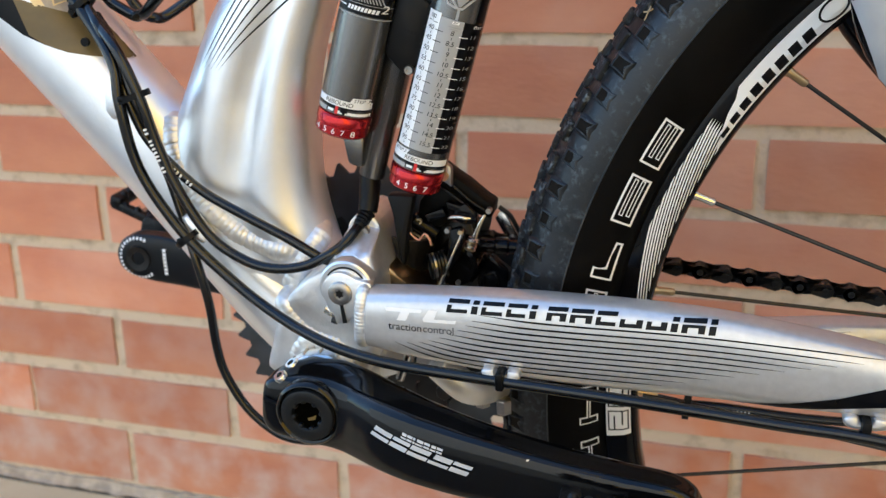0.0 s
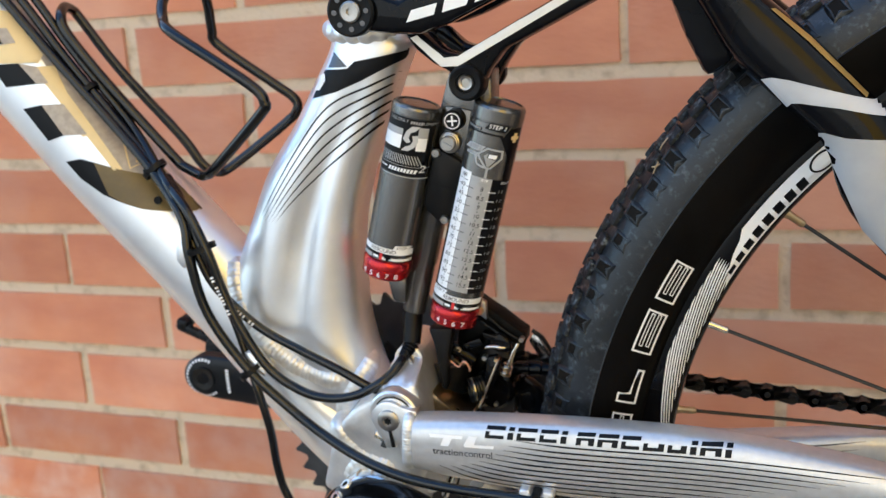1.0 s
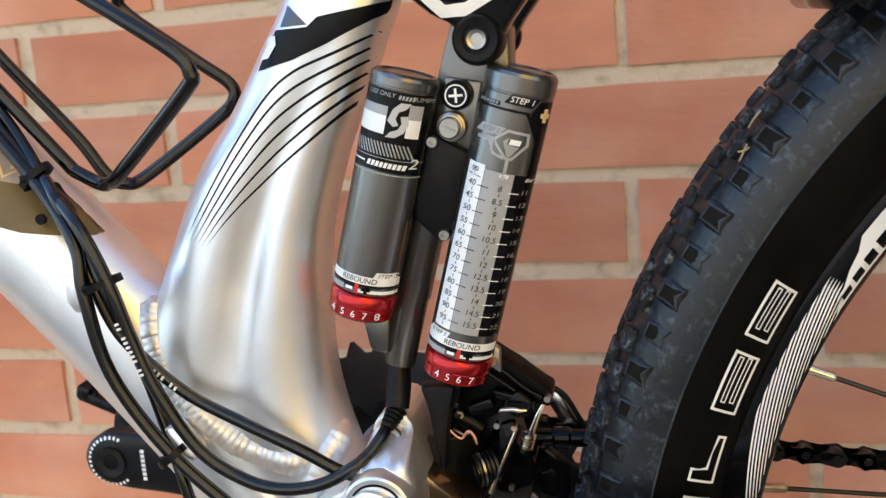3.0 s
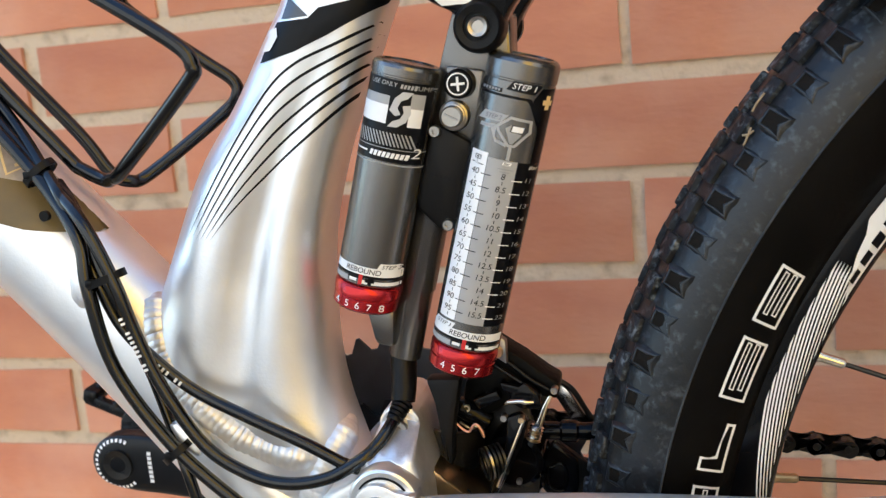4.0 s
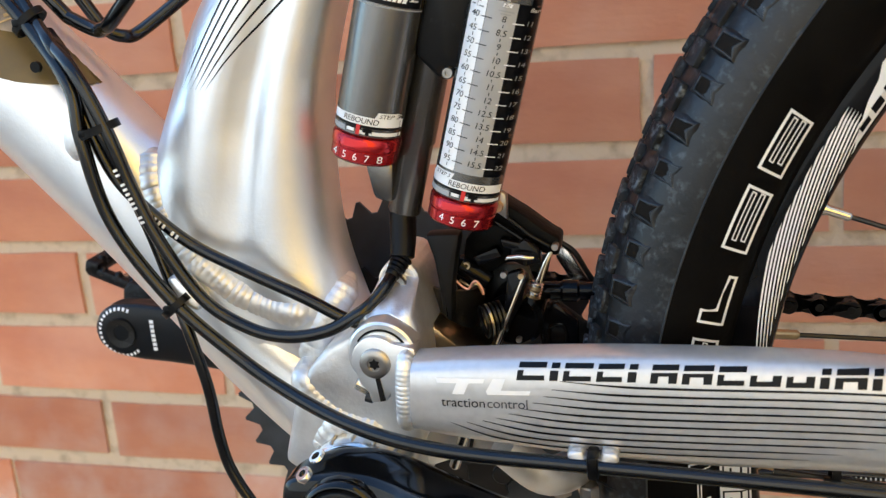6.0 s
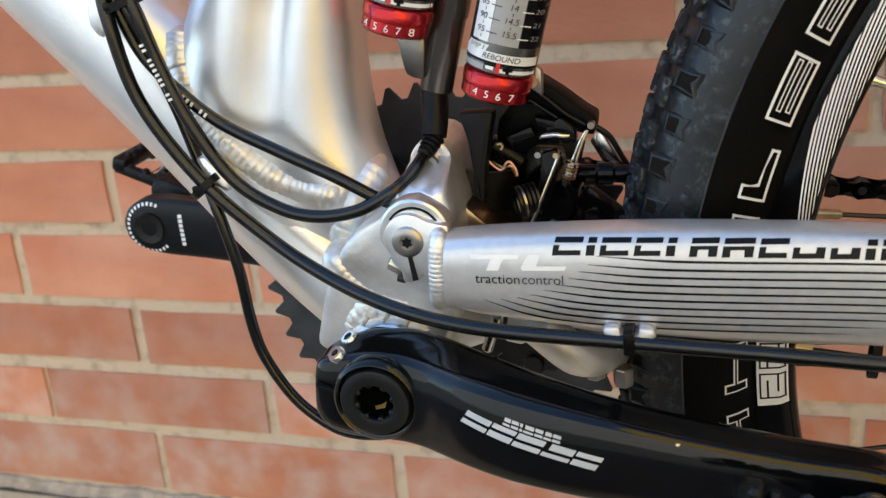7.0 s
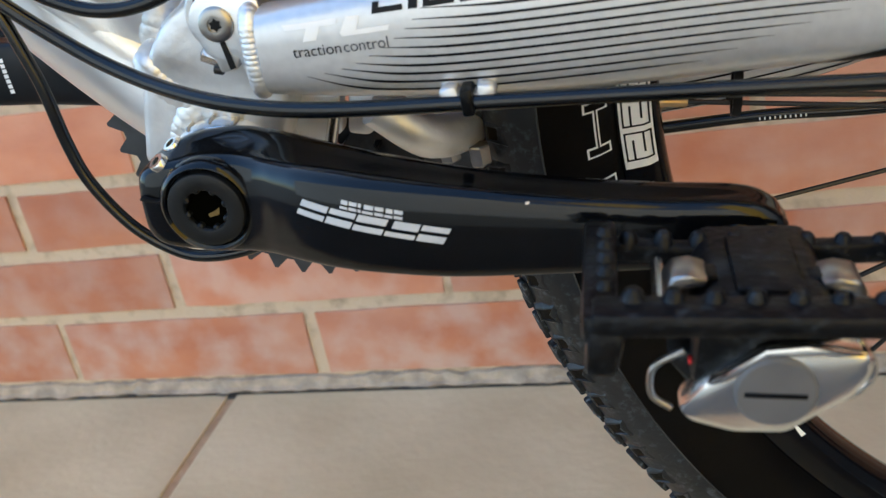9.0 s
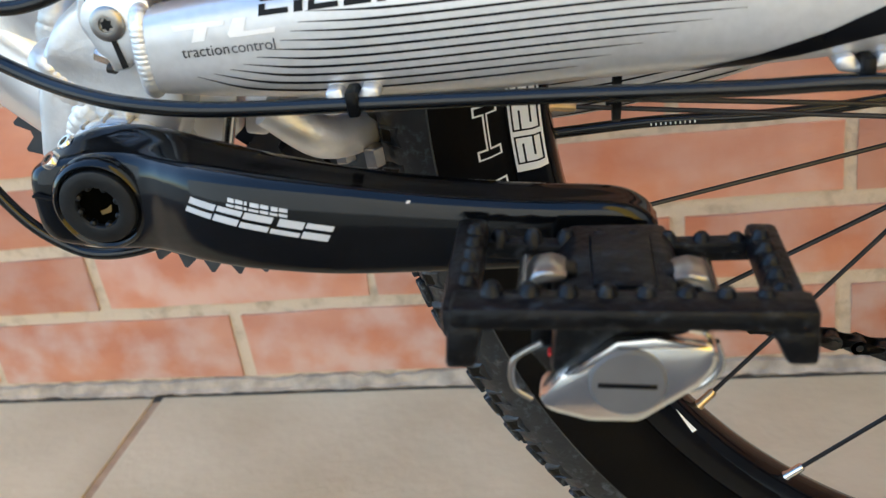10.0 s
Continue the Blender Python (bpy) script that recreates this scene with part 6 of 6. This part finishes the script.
C4 = [(-112, -23, 188), (-99, -34, 178), (-88, -40, 153), (-83, -37, 132), (-78, -34, 110), (-72, -35, 86), (-66, -40, 71), (-61, -40.5, 44), (-60.2, -40, 20), (-57, -40, 3), (-47, -40, -16), (-34, -40, -28), (-22, -40, -32.6), (-6, -38, -33), (12, -30, -31), (30, -20, -28)]
part("derailleur_cable", tube(C4, 2.4, 14, 6), CABLE, bike, "black cable curving under the crank")
part("stay_cable", tube([(150, 36, -34), (161, 38, -34.5), (199, 38, -34), (244, 38, -36.5), (293, 40, -36), (380, 46, -30)], 2.5, 12), CABLE, bike, "black cable along the far stay")
part("thin_wire", tube([(160, -31, 7), (202, -30, 1), (272, -30, -9), (360, -34, -22)], 1.0, 8), DARKSTEEL, bike)
dash = bmesh.new()
for start, stop, turn, count in ((V(-80.5, -45.1, 136), V(-73.5, -44.6, 115), 71, 12), (V(-76, -39.5, 119), V(-63.5, -38.7, 107), 43, 9)):
    for i in range(count):
        if i not in (2, count - 3):
            box(-0.5, 0.5, -0.3, 0.3, -0.85, 0.85, 0, Matrix.Translation(start.lerp(stop, i / (count - 1))) @ pose(0, 0, 0, 0, turn, 0), dash)
for i in range(10):
    p = V(196, 35.2, -34.2).lerp(V(214, 35.2, -34.8), i / 9)
    box(-0.3, 0.3, -0.25, 0.25, -0.5, 0.5, 0, Matrix.Translation(p), dash)
printing = part("cable_print", dash, WHITE, bike, "pale unreadable print on the cables")
printing["kind"] = "stuff"


# ties, guides and clips
def tie(center, along_, a, b, w_=3.0):
    """A flat band in an oval of half sizes a (in the frame plane) and b (in y), round the direction along_."""
    t = Vector(along_).normalized()
    n = V(0, 1, 0)
    s = t.cross(n).normalized()
    loops = []
    for h, g in ((-w_ / 2, 0), (-w_ / 2, 0.9), (w_ / 2, 0.9), (w_ / 2, 0), (-w_ / 2, 0)):
        loops.append([Vector(center) + t * h + s * ((a + g) * math.cos(x)) + n * ((b + g) * math.sin(x)) for x in np.linspace(0, math.tau, 28, endpoint=False)])
    bm = rings(bmesh.new(), loops, caps=False)
    bmesh.ops.remove_doubles(bm, verts=bm.verts, dist=0.01)
    return bm


for c, d, a, b in (((-88, -40, 151), (0.3, 0, -0.95), 9.0, 6.0), ((-118, -25, 193), (0.6, 0, -0.8), 7.0, 5.5), ((-157, -17, 238), (0.63, 0, -0.78), 5.5, 5.0), ((-68, -41, 79), (0.6, 0, -0.8), 6.2, 4.2), ((181, -32, 6), (1, 0, -0.1), 8.5, 4)):
    t = part("cable_tie", tie(c, d, a, b, 3.0), PLASTIC, bike, "black nylon cable tie")
    part("tie_head", box(-1.5, 1.5, -1.2, 1.2, -1.5, 1.5, 0.5, Matrix.Translation(V(*c) + V(-a * 0.3, -b * 0.95, 0))), PLASTIC, t)
part("cable_guide", plate([(-104, 153), (-98, 157), (-96, 142), (-101, 138), (-105, 144)], -40, -26, 2.4), ALU, bike, "cast aluminium cable guide")
part("cable_guide", plate([(-72, 90), (-67, 91), (-58, 79), (-60, 75), (-67, 80)], -40, -28, 2.2), ALU, bike, "cast aluminium cable guide")
for x, z in ((96.5, 27.0), (255, 18.5)):
    c = part("hose_clip", plate([(x - 9.4, z + 1.8), (x - 8, z + 3.4), (x - 3.4, z + 3.4), (x - 2.6, z + 0.4), (x + 2.6, z + 0.4), (x + 3.4, z + 3.2), (x + 8, z + 2.8), (x + 9.4, z + 1.0), (x + 8.8, z - 2.0), (x + 4, z - 2.8), (x - 5, z - 2.4), (x - 8.6, z - 1.2)], -62.5, -50, 1.2), SILVER, bike, "polished silver hose clip")
    part("clip_band", box(x - 2.0, x + 2.0, -66, -54, z - 6.0, z + 3.0, 1.0), PLASTIC, c)

# ---- paving slabs, then bricks ----
def slab_mesh(w, d, n):
    own = box(-w / 2, w / 2, -d / 2, d / 2, -40, 0, 1.5)
    bmesh.ops.scale(own, vec=(MM, MM, MM), verts=own.verts)
    me = bpy.data.meshes.new("paving_slab")
    own.to_mesh(me)
    own.free()
    me.materials.append(FLOOR)
    return me


slab = slab_mesh(592, 563, 0)
for i in range(-4, 3):
    ob = new("paving_slab", slab)
    ob.parent = paving
    ob.location = ((65 + i * 600) * MM, (WALL_Y - 289) * MM, random.uniform(-0.6, 0.4) * MM + 0.006)

dirt = part("dirt_line", box(-2600, 1700, WALL_Y - 12, WALL_Y - 1, 0, 4.6, 0), DIRT, paving, "dark dirt in the crack along the wall")
fil = bmesh.new()
rows, crack = [], []
for i in range(861):
    x = -2600 + i * 5
    h = 17 + 3.5 * noise.noise((x * 0.02, 0, 0)) + 3.0 * noise.noise((x * 0.09, 3, 0))
    w = 6 + 2.5 * noise.noise((x * 0.013, 7, 0)) + 3.2 * noise.noise((x * 0.06, 9, 0)) + 1.6 * noise.noise((x * 0.21, 2, 0))
    lip = 7.6 + 1.6 * noise.noise((x * 0.05, 5, 2)) + 1.5 * noise.noise((x * 0.17, 1, 4))
    rows.append([V(x, WALL_Y + 4, -5), V(x, WALL_Y + 4, h), V(x, WALL_Y - 1.0, h - 1.0), V(x, WALL_Y - w * 0.45, h * 0.55 + 1.2 * noise.noise((x * 0.11, 8, 0))), V(x, WALL_Y - w, lip), V(x, WALL_Y - w + 1.4, lip * 0.5), V(x, WALL_Y - w + 2.5, -5)])
    crack.append([V(x, WALL_Y - w + 2, 6.6), V(x, WALL_Y - w - 0.3 - max(0.0, 1.3 + 3.2 * noise.noise((x * 0.035, 2, 6)) + 1.5 * noise.noise((x * 0.2, 4, 1))), 6.5)])
rings(fil, rows, close=False, caps=False)
part("crack", rings(bmesh.new(), crack, close=False, caps=False), DIRT, paving, "thin broken crack between paving and cement")
tagged(mesh_ob("trim", fil, CEMENT, True), "rough grey cement fillet along the foot of the brick wall", "trim", kind="structure")

random.seed(4)


def brick_bm(w, h, seed, bm=None, at=(0, 0, 0)):
    """One brick with slightly worn, uneven edges, front face towards -y."""
    own = bmesh.new()
    nx, nz = 6, 3
    grid = {}
    for i in range(nx + 1):
        for k in range(nz + 1):
            edge = (i in (0, nx)) or (k in (0, nz))
            x, z = -w / 2 + w * i / nx, -h / 2 + h * k / nz
            jx, jz = (noise.noise((x * 0.05, z * 0.05, seed)) * 1.2, noise.noise((x * 0.05, z * 0.05, seed + 9.3)) * 1.2) if edge else (0, 0)
            grid[i, k] = own.verts.new((x + jx, (0.9 if edge else 0.0) + 0.5 * noise.noise((x * 0.02, z * 0.03, seed + 4)), z + jz))
    for i in range(nx):
        for k in range(nz):
            own.faces.new((grid[i, k], grid[i + 1, k], grid[i + 1, k + 1], grid[i, k + 1]))
    rim = [grid[i, 0] for i in range(nx + 1)] + [grid[nx, k] for k in range(1, nz + 1)] + [grid[i, nz] for i in range(nx - 1, -1, -1)] + [grid[0, k] for k in range(nz - 1, 0, -1)]
    low = [own.verts.new((q.co.x, 12, q.co.z)) for q in rim]
    for i in range(len(rim)):
        j = (i + 1) % len(rim)
        own.faces.new((rim[j], rim[i], low[i], low[j]))
    bmesh.ops.recalc_face_normals(own, faces=own.faces)
    bmesh.ops.translate(own, vec=at, verts=own.verts)
    return merged(own, bm)


heights = sorted({round(b - a, 1) for a, b in zip(COURSE, COURSE[1:])})
brick_meshes = {}
for h in heights:
    brick_meshes[h] = []
    for n in range(5):
        own = brick_bm(PITCH - 9.5, h - JW, n * 7.7 + h)
        bmesh.ops.scale(own, vec=(MM, MM, MM), verts=own.verts)
        me = bpy.data.meshes.new("brick")
        own.to_mesh(me)
        own.free()
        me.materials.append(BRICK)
        me.polygons.foreach_set("use_smooth", [True] * len(me.polygons))
        me.set_sharp_from_angle(angle=radians(50))
        brick_meshes[h].append(me)
rest = bmesh.new()
for r, (z0, z1) in enumerate(zip(COURSE, COURSE[1:])):
    first = 90.8 if r % 2 == 0 else 214.0
    for n in range(-12, 12):
        x, z, dy = first + (n + 0.5) * PITCH + random.uniform(-2.5, 2.5), (z0 + z1) / 2 + random.uniform(-1.2, 1.2), random.uniform(-1.0, 1.2)
        if not -2500 < x < 1590:
            continue
        if -1100 < x < 900 and z < 1250:
            ob = new("brick", random.choice(brick_meshes[round(z1 - z0, 1)]))
            ob.parent = wall
            ob.matrix_basis = pose(x * MM, (WALL_Y + dy) * MM, z * MM, 0, random.uniform(-0.25, 0.25), 0)
        else:
            brick_bm(PITCH - JW, z1 - z0 - JW, r * 3.1 + n, rest, (x, WALL_Y + dy, z))
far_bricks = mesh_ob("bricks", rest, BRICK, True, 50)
far_bricks.parent = wall
far_bricks["kind"] = "stuff"
